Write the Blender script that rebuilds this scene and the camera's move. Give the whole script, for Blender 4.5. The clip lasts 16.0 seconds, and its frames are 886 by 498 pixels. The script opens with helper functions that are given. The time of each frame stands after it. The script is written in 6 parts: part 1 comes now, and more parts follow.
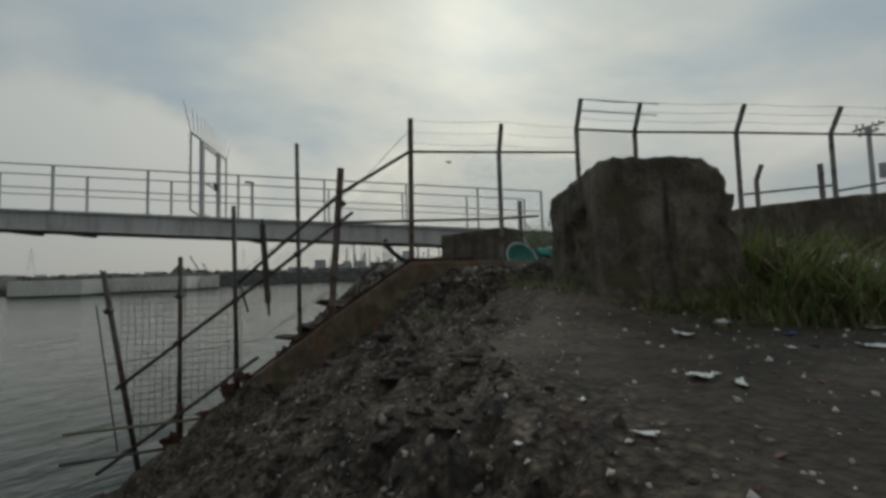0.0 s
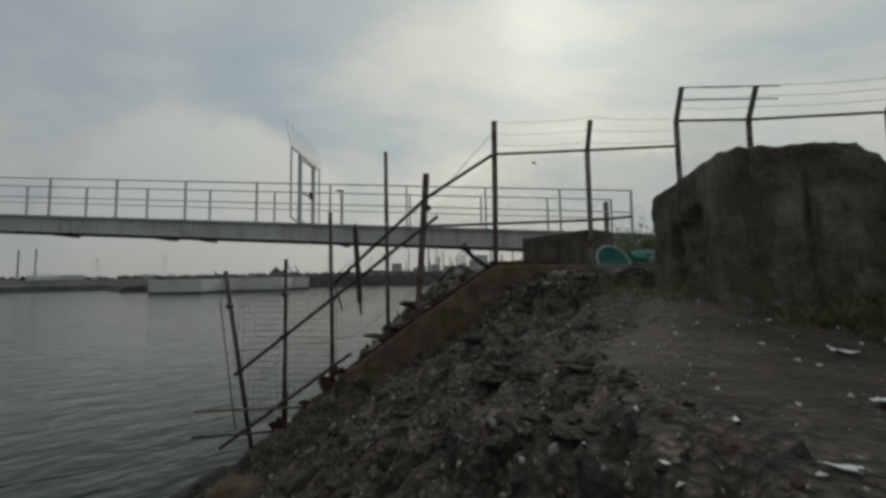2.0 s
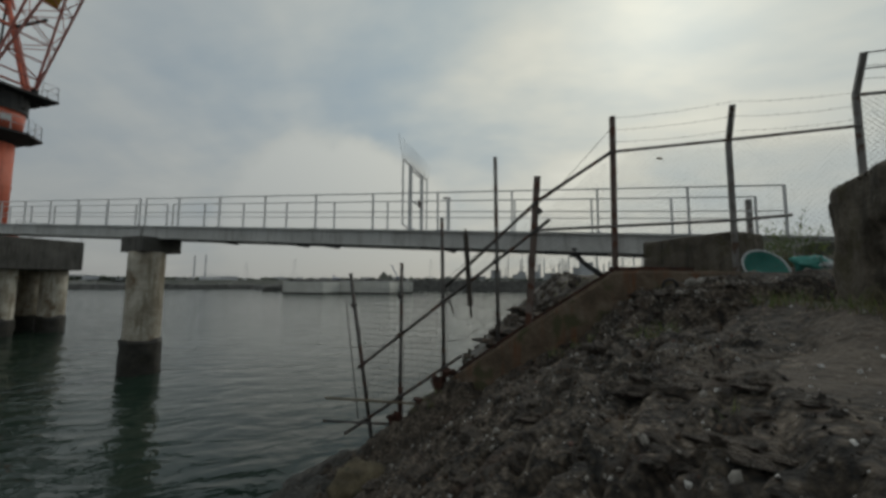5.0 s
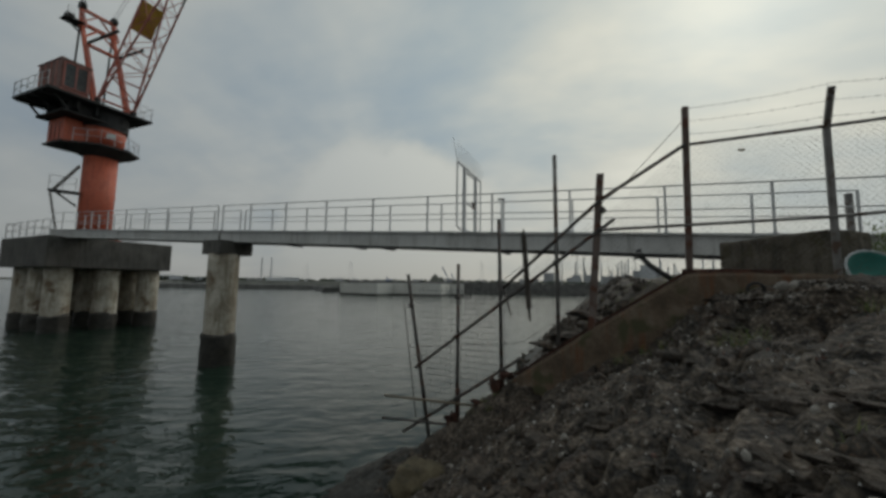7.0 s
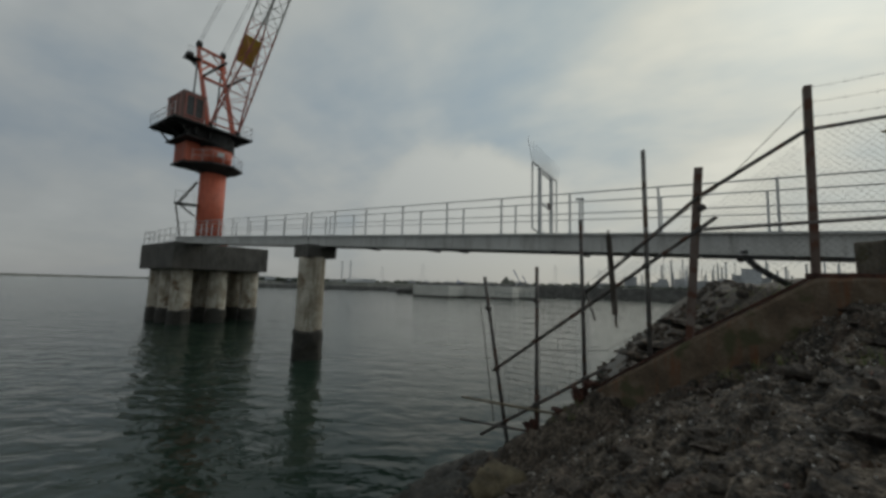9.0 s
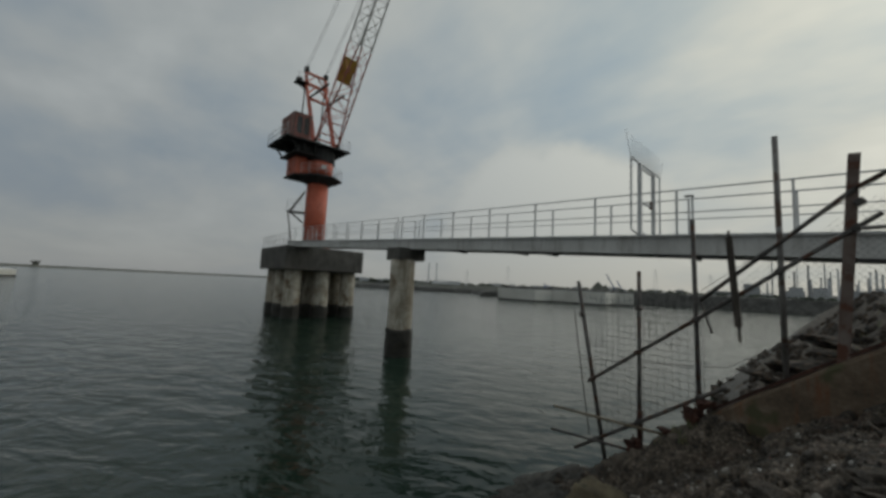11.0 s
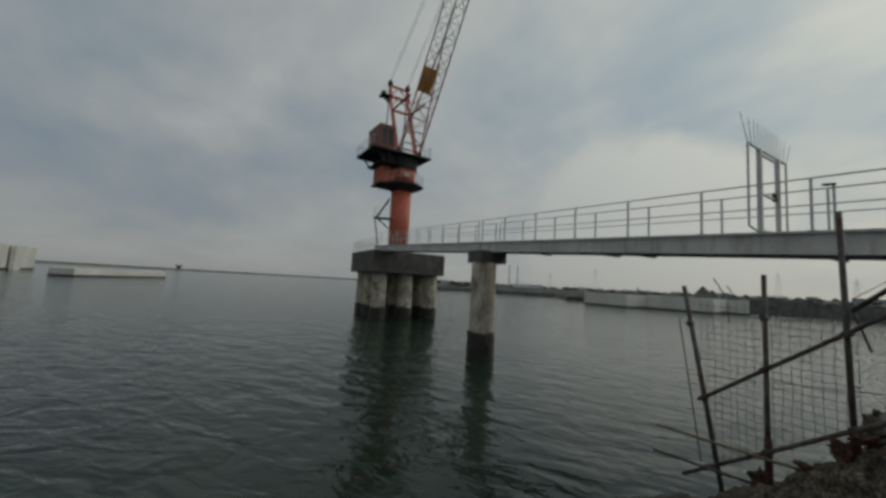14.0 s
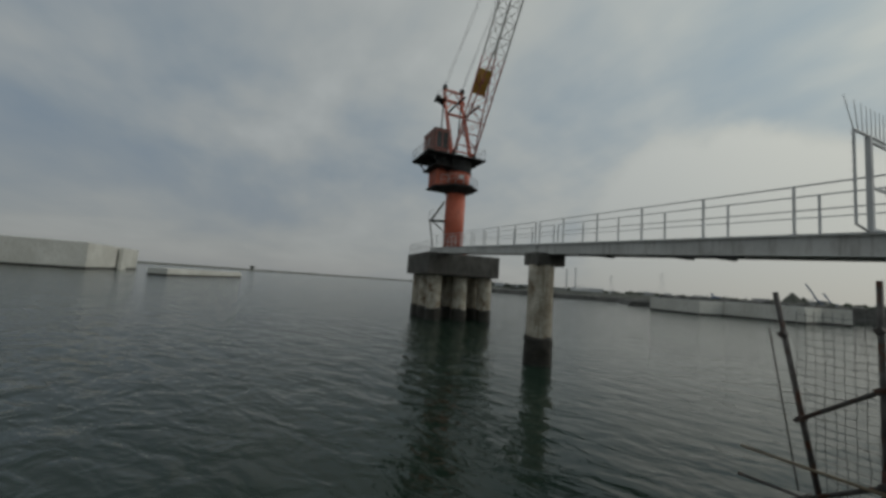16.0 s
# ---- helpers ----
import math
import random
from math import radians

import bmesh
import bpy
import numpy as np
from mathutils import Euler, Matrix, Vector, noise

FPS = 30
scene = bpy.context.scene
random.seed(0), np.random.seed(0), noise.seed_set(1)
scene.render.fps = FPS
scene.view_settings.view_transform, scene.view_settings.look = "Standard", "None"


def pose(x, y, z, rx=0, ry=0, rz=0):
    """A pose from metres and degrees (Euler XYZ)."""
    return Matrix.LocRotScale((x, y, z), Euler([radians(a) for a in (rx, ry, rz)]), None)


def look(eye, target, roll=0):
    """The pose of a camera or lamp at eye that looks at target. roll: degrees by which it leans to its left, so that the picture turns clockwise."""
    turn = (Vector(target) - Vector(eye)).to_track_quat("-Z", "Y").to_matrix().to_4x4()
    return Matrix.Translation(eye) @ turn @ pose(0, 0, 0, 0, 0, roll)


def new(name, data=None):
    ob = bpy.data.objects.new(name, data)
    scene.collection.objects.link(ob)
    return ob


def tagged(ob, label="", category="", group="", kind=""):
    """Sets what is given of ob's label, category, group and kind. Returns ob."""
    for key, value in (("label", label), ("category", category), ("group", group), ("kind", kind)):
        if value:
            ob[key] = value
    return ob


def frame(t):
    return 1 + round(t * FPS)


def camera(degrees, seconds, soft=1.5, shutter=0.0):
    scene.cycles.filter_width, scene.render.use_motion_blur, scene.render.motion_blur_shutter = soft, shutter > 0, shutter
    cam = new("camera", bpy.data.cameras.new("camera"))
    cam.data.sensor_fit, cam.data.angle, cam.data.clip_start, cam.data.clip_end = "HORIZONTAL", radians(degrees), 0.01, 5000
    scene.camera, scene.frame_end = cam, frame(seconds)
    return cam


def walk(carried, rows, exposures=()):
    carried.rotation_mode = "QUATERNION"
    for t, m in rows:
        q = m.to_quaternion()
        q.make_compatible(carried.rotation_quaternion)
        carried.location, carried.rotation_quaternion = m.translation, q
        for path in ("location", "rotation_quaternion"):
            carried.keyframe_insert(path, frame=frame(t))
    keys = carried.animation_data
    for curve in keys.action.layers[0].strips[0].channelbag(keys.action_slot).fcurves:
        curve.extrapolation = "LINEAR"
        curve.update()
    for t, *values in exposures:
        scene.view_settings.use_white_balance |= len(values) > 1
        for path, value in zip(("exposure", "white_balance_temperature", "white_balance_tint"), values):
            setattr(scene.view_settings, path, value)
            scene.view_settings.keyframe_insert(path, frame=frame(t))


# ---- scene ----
cam = camera(99.6, 16.0, soft=3.3)
PATH = [
    (0, (0.376, 0.263, 3.579), (0.776, 2.22, 3.688), -1.6),
    (0.5, (0.322, 0.275, 3.585), (0.631, 2.248, 3.701), -1.5),
    (1, (0.281, 0.296, 3.578), (0.488, 2.282, 3.704), -1.3),
    (1.5, (0.248, 0.298, 3.573), (0.366, 2.29, 3.707), -1.1),
    (2, (0.21, 0.305, 3.567), (0.225, 2.3, 3.707), -0.9),
    (2.5, (0.166, 0.307, 3.56), (0.07, 2.299, 3.709), -0.7),
    (3, (0.125, 0.308, 3.549), (-0.094, 2.29, 3.705), -0.3),
    (3.5, (0.098, 0.296, 3.552), (-0.224, 2.263, 3.711), -0.2),
    (4, (0.081, 0.29, 3.548), (-0.312, 2.244, 3.715), 0.0),
    (6.5, (-0.035, 0.279, 3.517), (-0.72, 2.149, 3.703), 0.7),
    (7, (-0.059, 0.264, 3.514), (-0.819, 2.104, 3.702), 0.9),
    (7.5, (-0.088, 0.249, 3.516), (-0.915, 2.06, 3.704), 1.0),
    (8, (-0.115, 0.208, 3.531), (-1.024, 1.98, 3.715), 1.0),
    (8.5, (-0.135, 0.213, 3.514), (-1.138, 1.932, 3.704), 1.4),
    (9, (-0.152, 0.2, 3.511), (-1.243, 1.865, 3.705), 1.6),
    (9.5, (-0.172, 0.188, 3.519), (-1.349, 1.794, 3.712), 1.8),
    (10, (-0.188, 0.163, 3.515), (-1.463, 1.692, 3.708), 2.2),
    (12.5, (-0.25, 0.134, 3.506), (-1.838, 1.336, 3.693), 3.1),
    (13, (-0.268, 0.163, 3.516), (-1.891, 1.316, 3.702), 3.1),
    (13.5, (-0.286, 0.16, 3.507), (-1.949, 1.255, 3.694), 3.2),
    (14, (-0.303, 0.155, 3.505), (-2.0, 1.197, 3.69), 3.3),
    (14.5, (-0.323, 0.137, 3.49), (-2.054, 1.122, 3.676), 3.6),
    (15, (-0.321, 0.151, 3.517), (-2.084, 1.078, 3.698), 3.5),
    (15.5, (-0.338, 0.133, 3.511), (-2.136, 0.99, 3.691), 3.7),
    (16, (-0.351, 0.089, 3.503), (-2.18, 0.877, 3.681), 4.0),
]
walk(cam, [(t, look(eye, target, roll)) for t, eye, target, roll in PATH])

# ---- light ----
SUN_AZ, SUN_EL = 18.0, 34.0  # degrees to the right of +y, and up
scene.view_settings.exposure = 0.0


def ramp(nt, fac, stops):
    r = nt.nodes.new("ShaderNodeValToRGB")
    els = r.color_ramp.elements
    while len(els) < len(stops):
        els.new(0.5)
    for e, (p, c) in zip(els, stops):
        e.position, e.color = p, (*c, 1) if len(c) == 3 else c
    nt.links.new(fac, r.inputs[0])
    return r.outputs[0]


def mixc(nt, fac, a, b, kind="MIX"):
    m = nt.nodes.new("ShaderNodeMix")
    m.data_type, m.blend_type = "RGBA", kind
    for sock, v in ((m.inputs[0], fac), (m.inputs[6], a), (m.inputs[7], b)):
        if hasattr(v, "is_linked"):
            nt.links.new(v, sock)
        elif isinstance(v, (int, float)):
            sock.default_value = v
        else:
            sock.default_value = (*v, 1)
    return m.outputs[2]


def math_node(nt, op, a, b=None, c=None):
    m = nt.nodes.new("ShaderNodeMath")
    m.operation = op
    for sock, v in zip(m.inputs, (a, b, c)):
        if v is None:
            continue
        if hasattr(v, "is_linked"):
            nt.links.new(v, sock)
        else:
            sock.default_value = v
    return m.outputs[0]


def noise_node(nt, vec, scale, detail=4.0, rough=0.55, stretch=None, distortion=0.0, turn=0.0):
    if turn:
        tm = nt.nodes.new("ShaderNodeMapping")
        tm.inputs["Rotation"].default_value = (0, 0, turn)
        nt.links.new(vec, tm.inputs["Vector"])
        vec = tm.outputs[0]
    if stretch:
        mp = nt.nodes.new("ShaderNodeMapping")
        mp.inputs["Scale"].default_value = stretch
        nt.links.new(vec, mp.inputs["Vector"])
        vec = mp.outputs[0]
    n = nt.nodes.new("ShaderNodeTexNoise")
    n.inputs["Scale"].default_value, n.inputs["Detail"].default_value = scale, detail
    n.inputs["Roughness"].default_value, n.inputs["Distortion"].default_value = rough, distortion
    nt.links.new(vec, n.inputs["Vector"])
    return n.outputs[0]


def soft_step(nt, value, lo, hi):
    m = nt.nodes.new("ShaderNodeMapRange")
    m.interpolation_type = "SMOOTHSTEP"
    nt.links.new(value, m.inputs[0])
    m.inputs[1].default_value, m.inputs[2].default_value = lo, hi
    return m.outputs[0]


def build_world():
    w = bpy.data.worlds.new("overcast_sky")
    scene.world = w
    w.use_nodes = True
    nt = w.node_tree
    nt.nodes.clear()
    out, bg = nt.nodes.new("ShaderNodeOutputWorld"), nt.nodes.new("ShaderNodeBackground")
    sky = nt.nodes.new("ShaderNodeTexSky")
    sky.sky_type, sky.sun_disc = "NISHITA", False
    sky.sun_elevation, sky.sun_rotation = radians(SUN_EL), radians(SUN_AZ)
    tc = nt.nodes.new("ShaderNodeTexCoord")
    d = tc.outputs["Generated"]
    sep = nt.nodes.new("ShaderNodeSeparateXYZ")
    nt.links.new(d, sep.inputs[0])
    up = math_node(nt, "MAXIMUM", sep.outputs[2], 0.0)
    den = math_node(nt, "ADD", up, 0.22)
    comb = nt.nodes.new("ShaderNodeCombineXYZ")
    nt.links.new(math_node(nt, "DIVIDE", sep.outputs[0], den), comb.inputs[0])
    nt.links.new(math_node(nt, "DIVIDE", sep.outputs[1], den), comb.inputs[1])
    big = noise_node(nt, comb.outputs[0], 0.62, 5.0, 0.5, distortion=0.35)
    wisp = noise_node(nt, comb.outputs[0], 1.9, 6.0, 0.55, stretch=(1.0, 1.7, 1.0))
    cover = math_node(nt, "ADD", math_node(nt, "MULTIPLY", big, 0.83), math_node(nt, "MULTIPLY", wisp, 0.17))
    # a break of thinner, bluer cloud towards the west, and a rounded cloud bank beside it
    az = math_node(nt, "MULTIPLY", math_node(nt, "ARCTAN2", math_node(nt, "MULTIPLY", sep.outputs[0], -1.0), sep.outputs[1]), 57.3)
    el = math_node(nt, "MULTIPLY", math_node(nt, "ARCSINE", sep.outputs[2]), 57.3)
    west = math_node(nt, "SUBTRACT", soft_step(nt, az, 34.0, 60.0), soft_step(nt, az, 74.0, 100.0))
    rise = math_node(nt, "DIVIDE", math_node(nt, "SUBTRACT", el, 22.0), 12.0)
    gap = math_node(nt, "MULTIPLY", west, math_node(nt, "POWER", 2.718, math_node(nt, "MULTIPLY", math_node(nt, "MULTIPLY", rise, rise), -1.0)))
    cover = math_node(nt, "SUBTRACT", cover, math_node(nt, "MULTIPLY", gap, 0.10))
    cover = math_node(nt, "ADD", cover, math_node(nt, "MULTIPLY", soft_step(nt, az, 80.0, 112.0), 0.035))
    ragged = math_node(nt, "MULTIPLY", math_node(nt, "SUBTRACT", noise_node(nt, d, 7.0, 4.0, 0.5), 0.5), 0.9)
    qa = math_node(nt, "DIVIDE", math_node(nt, "SUBTRACT", az, 30.0), 17.0)
    qe = math_node(nt, "DIVIDE", math_node(nt, "SUBTRACT", el, 8.0), 13.5)
    q = math_node(nt, "ADD", ragged, math_node(nt, "ADD", math_node(nt, "MULTIPLY", qa, qa), math_node(nt, "MULTIPLY", qe, qe)))
    bank = math_node(nt, "SUBTRACT", 1.0, soft_step(nt, q, 0.72, 1.16))
    cover = math_node(nt, "ADD", cover, math_node(nt, "MULTIPLY", bank, math_node(nt, "SUBTRACT", 0.565, cover)))
    # towards the sun the cloud is thinner and brighter
    vm = nt.nodes.new("ShaderNodeVectorMath")
    vm.operation = "DOT_PRODUCT"
    a, e = radians(SUN_AZ), radians(SUN_EL)
    vm.inputs[1].default_value = (math.sin(a) * math.cos(e), math.cos(a) * math.cos(e), math.sin(e))
    nt.links.new(d, vm.inputs[0])
    toward = math_node(nt, "MAXIMUM", vm.outputs["Value"], 0.0)
    glow = math_node(nt, "POWER", math_node(nt, "MULTIPLY_ADD", vm.outputs["Value"], 0.5, 0.5), 4.0)
    core = math_node(nt, "POWER", toward, 60.0)
    cloud = ramp(nt, cover, [(0.34, (0.235, 0.315, 0.40)), (0.44, (0.335, 0.39, 0.43)), (0.54, (0.48, 0.50, 0.49)), (0.64, (0.62, 0.63, 0.605))])
    gain = math_node(nt, "ADD", 0.675, math_node(nt, "ADD", math_node(nt, "MULTIPLY", glow, 0.66), math_node(nt, "MULTIPLY", core, 0.42)))
    gcol = nt.nodes.new("ShaderNodeCombineXYZ")
    # away from it more of the blue comes through
    for n, (k, warm) in enumerate(((0.945, 0.10), (0.99, 0.02), (1.03, -0.14))):
        tint = math_node(nt, "ADD", k, math_node(nt, "MULTIPLY", glow, warm))
        nt.links.new(math_node(nt, "MULTIPLY", gain, tint), gcol.inputs[n])
    cloud = mixc(nt, 1.0, cloud, gcol.outputs[0], "MULTIPLY")
    # a paler, smoother band of haze low over the water
    low = math_node(nt, "POWER", math_node(nt, "SUBTRACT", 1.0, math_node(nt, "MINIMUM", math_node(nt, "MULTIPLY", up, 2.3), 1.0)), 1.6)
    haze = mixc(nt, 1.0, (0.402, 0.398, 0.378), gcol.outputs[0], "MULTIPLY")
    cloud = mixc(nt, math_node(nt, "MULTIPLY", low, 0.86), cloud, haze)
    clear = nt.nodes.new("ShaderNodeVectorMath")
    clear.operation = "SCALE"
    nt.links.new(sky.outputs[0], clear.inputs[0])
    clear.inputs["Scale"].default_value = 0.05
    nt.links.new(mixc(nt, 0.93, clear.outputs[0], cloud), bg.inputs["Color"])
    bg.inputs["Strength"].default_value = 1.0
    nt.links.new(bg.outputs[0], out.inputs[0])


build_world()
sun = new("sun", bpy.data.lights.new("sun", "SUN"))
sun.data.energy, sun.data.angle, sun.data.color = 0.55, radians(18), (1.0, 0.97, 0.9)
_a, _e = radians(SUN_AZ), radians(SUN_EL)
sun.matrix_world = look((0, 0, 0), (-math.sin(_a) * math.cos(_e), -math.cos(_a) * math.cos(_e), -math.sin(_e)))


# ---- materials ----
def material(name, stops, scale=3.0, fine=40.0, rough=(0.6, 0.9), bump=0.3, depth=0.01, metal=0.0, stretch=None, streak=None, spots=None, coords="Object", vary=0.0):
    """A surface with broad stains, fine grain, bump; streak: colour of runs down the faces; spots: (colour, scale, amount)."""
    m = bpy.data.materials.new(name)
    m.use_nodes = True
    nt = m.node_tree
    b = nt.nodes["Principled BSDF"]
    v = nt.nodes.new("ShaderNodeTexCoord").outputs[coords]
    broad = noise_node(nt, v, scale, 5.0, 0.6, stretch, 0.3)
    grain = noise_node(nt, v, fine, 4.0, 0.6)
    mixed = math_node(nt, "ADD", math_node(nt, "MULTIPLY", broad, 0.7), math_node(nt, "MULTIPLY", grain, 0.3))
    n = len(stops)
    col = ramp(nt, mixed, [(0.34 + 0.32 * i / max(n - 1, 1), c) for i, c in enumerate(stops)])
    if streak:
        s = noise_node(nt, v, 2.2, 5.0, 0.65, (3.0, 3.0, 0.35))
        col = mixc(nt, ramp(nt, s, [(0.5, (0, 0, 0)), (0.68, (1, 1, 1))]), col, streak)
    if spots:
        c, sc, amount = spots
        s = noise_node(nt, v, sc, 3.0, 0.5)
        col = mixc(nt, ramp(nt, s, [(1 - amount - 0.04, (0, 0, 0)), (1 - amount + 0.04, (1, 1, 1))]), col, c)
    if vary:
        info = nt.nodes.new("ShaderNodeObjectInfo")
        h = nt.nodes.new("ShaderNodeHueSaturation")
        nt.links.new(math_node(nt, "ADD", 1.0 - vary, math_node(nt, "MULTIPLY", info.outputs["Random"], 2 * vary)), h.inputs["Value"])
        nt.links.new(col, h.inputs["Color"])
        col = h.outputs[0]
    nt.links.new(col, b.inputs["Base Color"])
    nt.links.new(math_node(nt, "ADD", rough[0], math_node(nt, "MULTIPLY", grain, rough[1] - rough[0])), b.inputs["Roughness"])
    b.inputs["Metallic"].default_value = metal
    if bump:
        bp = nt.nodes.new("ShaderNodeBump")
        bp.inputs["Strength"].default_value, bp.inputs["Distance"].default_value = bump, depth
        nt.links.new(mixed, bp.inputs["Height"])
        nt.links.new(bp.outputs[0], b.inputs["Normal"])
    return m


def water_material():
    m = bpy.data.materials.new("harbour_water")
    m.use_nodes = True
    nt = m.node_tree
    b = nt.nodes["Principled BSDF"]
    v = nt.nodes.new("ShaderNodeTexCoord").outputs["Object"]
    broad = noise_node(nt, v, 0.05, 3.0, 0.5)
    nt.links.new(ramp(nt, broad, [(0.35, (0.008, 0.019, 0.013)), (0.65, (0.015, 0.031, 0.021))]), b.inputs["Base Color"])
    b.inputs["Roughness"].default_value = 0.09
    b.inputs["IOR"].default_value = 1.33
    swell = noise_node(nt, v, 0.34, 3.0, 0.5, (1.0, 2.4, 1.0), 0.4, radians(-28))
    chop = noise_node(nt, v, 0.85, 3.0, 0.5, (1.0, 1.7, 1.0), 0.7, radians(-35))
    rip = noise_node(nt, v, 4.5, 2.0, 0.5)
    # calm in the lee of the bank, choppier out to the west
    at = nt.nodes.new("ShaderNodeSeparateXYZ")
    nt.links.new(v, at.inputs[0])
    open_water = soft_step(nt, math_node(nt, "ADD", math_node(nt, "MULTIPLY", at.outputs[0], -1.0), math_node(nt, "MULTIPLY", at.outputs[1], -0.7)), 0.0, 20.0)
    a_swell = math_node(nt, "MULTIPLY_ADD", open_water, 0.09, 0.075)
    a_chop = math_node(nt, "MULTIPLY_ADD", open_water, 0.11, 0.060)
    h = math_node(nt, "ADD", math_node(nt, "MULTIPLY", swell, a_swell), math_node(nt, "ADD", math_node(nt, "MULTIPLY", chop, a_chop), math_node(nt, "MULTIPLY", rip, 0.009)))
    bp = nt.nodes.new("ShaderNodeBump")
    bp.inputs["Strength"].default_value, bp.inputs["Distance"].default_value = 1.0, 1.0
    nt.links.new(h, bp.inputs["Height"])
    nt.links.new(bp.outputs[0], b.inputs["Normal"])
    return m


def soil_material(name, even):
    """Packed dark dirt: broad damp and dry patches, crumbs with dark gaps, scattered pale grit; even: how trodden it is."""
    m = bpy.data.materials.new(name)
    m.use_nodes = True
    nt = m.node_tree
    b = nt.nodes["Principled BSDF"]
    v = nt.nodes.new("ShaderNodeTexCoord").outputs["Object"]
    patch = noise_node(nt, v, 0.9, 5.0, 0.6, distortion=0.4)
    clod = noise_node(nt, v, 5.5, 6.0, 0.68, distortion=0.3)
    grit = noise_node(nt, v, 60.0, 3.0, 0.6)
    vor = nt.nodes.new("ShaderNodeTexVoronoi")
    vor.inputs["Scale"].default_value = 26.0
    nt.links.new(v, vor.inputs["Vector"])
    crumb = math_node(nt, "SUBTRACT", 0.75, vor.outputs["Distance"])
    tone = math_node(nt, "ADD", math_node(nt, "MULTIPLY", clod, 0.62), math_node(nt, "ADD", math_node(nt, "MULTIPLY", grit, 0.2), math_node(nt, "MULTIPLY", crumb, 0.25)))
    tone = math_node(nt, "ADD", math_node(nt, "MULTIPLY", tone, 1.0 - even), 0.478 * even)
    dry = ramp(nt, tone, [(0.36, (0.013, 0.009, 0.0065)), (0.46, (0.065, 0.050, 0.036)), (0.55, (0.134, 0.106, 0.080)), (0.66, (0.29, 0.24, 0.19))])
    damp = ramp(nt, tone, [(0.38, (0.006, 0.0045, 0.0027)), (0.48, (0.036, 0.027, 0.018)), (0.58, (0.090, 0.069, 0.047)), (0.69, (0.19, 0.155, 0.115))])
    col = mixc(nt, soft_step(nt, patch, 0.42, 0.60), damp, dry)
    # each crumb its own shade, a few of them pale
    sep = nt.nodes.new("ShaderNodeSeparateColor")
    nt.links.new(vor.outputs["Color"], sep.inputs[0])
    pale = math_node(nt, "MULTIPLY", soft_step(nt, sep.outputs[0], 0.90, 0.97), math_node(nt, "SUBTRACT", 1.0, soft_step(nt, vor.outputs["Distance"], 0.12, 0.30)))
    col = mixc(nt, math_node(nt, "MULTIPLY", pale, 0.75), col, (0.23, 0.205, 0.175))
    red = math_node(nt, "MULTIPLY", soft_step(nt, noise_node(nt, v, 2.3, 4.0, 0.6), 0.56, 0.68), 0.35)
    col = mixc(nt, red, col, (0.085, 0.047, 0.032))
    nt.links.new(col, b.inputs["Base Color"])
    nt.links.new(math_node(nt, "ADD", 0.72, math_node(nt, "MULTIPLY", grit, 0.28)), b.inputs["Roughness"])
    h = math_node(nt, "ADD", math_node(nt, "MULTIPLY", clod, 0.040 * (1.0 - 0.5 * even)), math_node(nt, "ADD", math_node(nt, "MULTIPLY", crumb, 0.012), math_node(nt, "MULTIPLY", grit, 0.008)))
    bp = nt.nodes.new("ShaderNodeBump")
    bp.inputs["Strength"].default_value, bp.inputs["Distance"].default_value = 1.0, 1.0
    nt.links.new(h, bp.inputs["Height"])
    nt.links.new(bp.outputs[0], b.inputs["Normal"])
    return m


M_WATER = water_material()
M_SOIL = soil_material("broken_dark_soil", 0.0)
M_PATH = soil_material("trodden_dark_soil", 0.62)
M_CRUST = material("packed_crust", [(0.012, 0.009, 0.006), (0.050, 0.038, 0.028), (0.105, 0.082, 0.062), (0.17, 0.137, 0.105)], 0.9, 9, (0.7, 1.0), 1.0, 0.16, spots=((0.17, 0.15, 0.12), 12.0, 0.33), vary=0.25)
M_ROCK = material("shore_rock", [(0.014, 0.011, 0.008), (0.044, 0.036, 0.028), (0.10, 0.084, 0.068)], 2.0, 14, (0.7, 0.95), 0.8, 0.04, spots=((0.12, 0.082, 0.055), 3.0, 0.44), vary=0.35)
M_OCHRE = material("ochre_lichen_rock", [(0.04, 0.032, 0.018), (0.095, 0.075, 0.042), (0.17, 0.14, 0.085)], 3.0, 26, (0.8, 1.0), 0.9, 0.03, spots=((0.05, 0.045, 0.025), 4.0, 0.4))
M_PALE = material("pale_stone", [(0.13, 0.12, 0.10), (0.24, 0.22, 0.19), (0.38, 0.36, 0.32)], 9, 60, (0.6, 0.9), 0.5, 0.01, vary=0.3)
M_SHELL = material("shell_and_chalk_bits", [(0.40, 0.38, 0.35), (0.62, 0.60, 0.56)], 6, 60, (0.5, 0.8), 0.2, 0.003)
M_BRICK = material("brick_crumb", [(0.13, 0.065, 0.05), (0.20, 0.12, 0.10)], 9, 60, (0.7, 0.95), 0.2, 0.003)
M_BLOCK = material("weathered_block_concrete", [(0.024, 0.019, 0.0135), (0.084, 0.069, 0.050), (0.143, 0.120, 0.090), (0.23, 0.196, 0.152)], 2.1, 30, (0.8, 1.0), 1.0, 0.05, streak=(0.028, 0.023, 0.015), spots=((0.076, 0.064, 0.036), 3.4, 0.42))
M_WALL = material("stained_wall_concrete", [(0.055, 0.040, 0.027), (0.125, 0.090, 0.060), (0.21, 0.165, 0.12)], 2.4, 30, (0.8, 1.0), 0.9, 0.03, streak=(0.15, 0.060, 0.026), spots=((0.075, 0.070, 0.035), 2.6, 0.42))
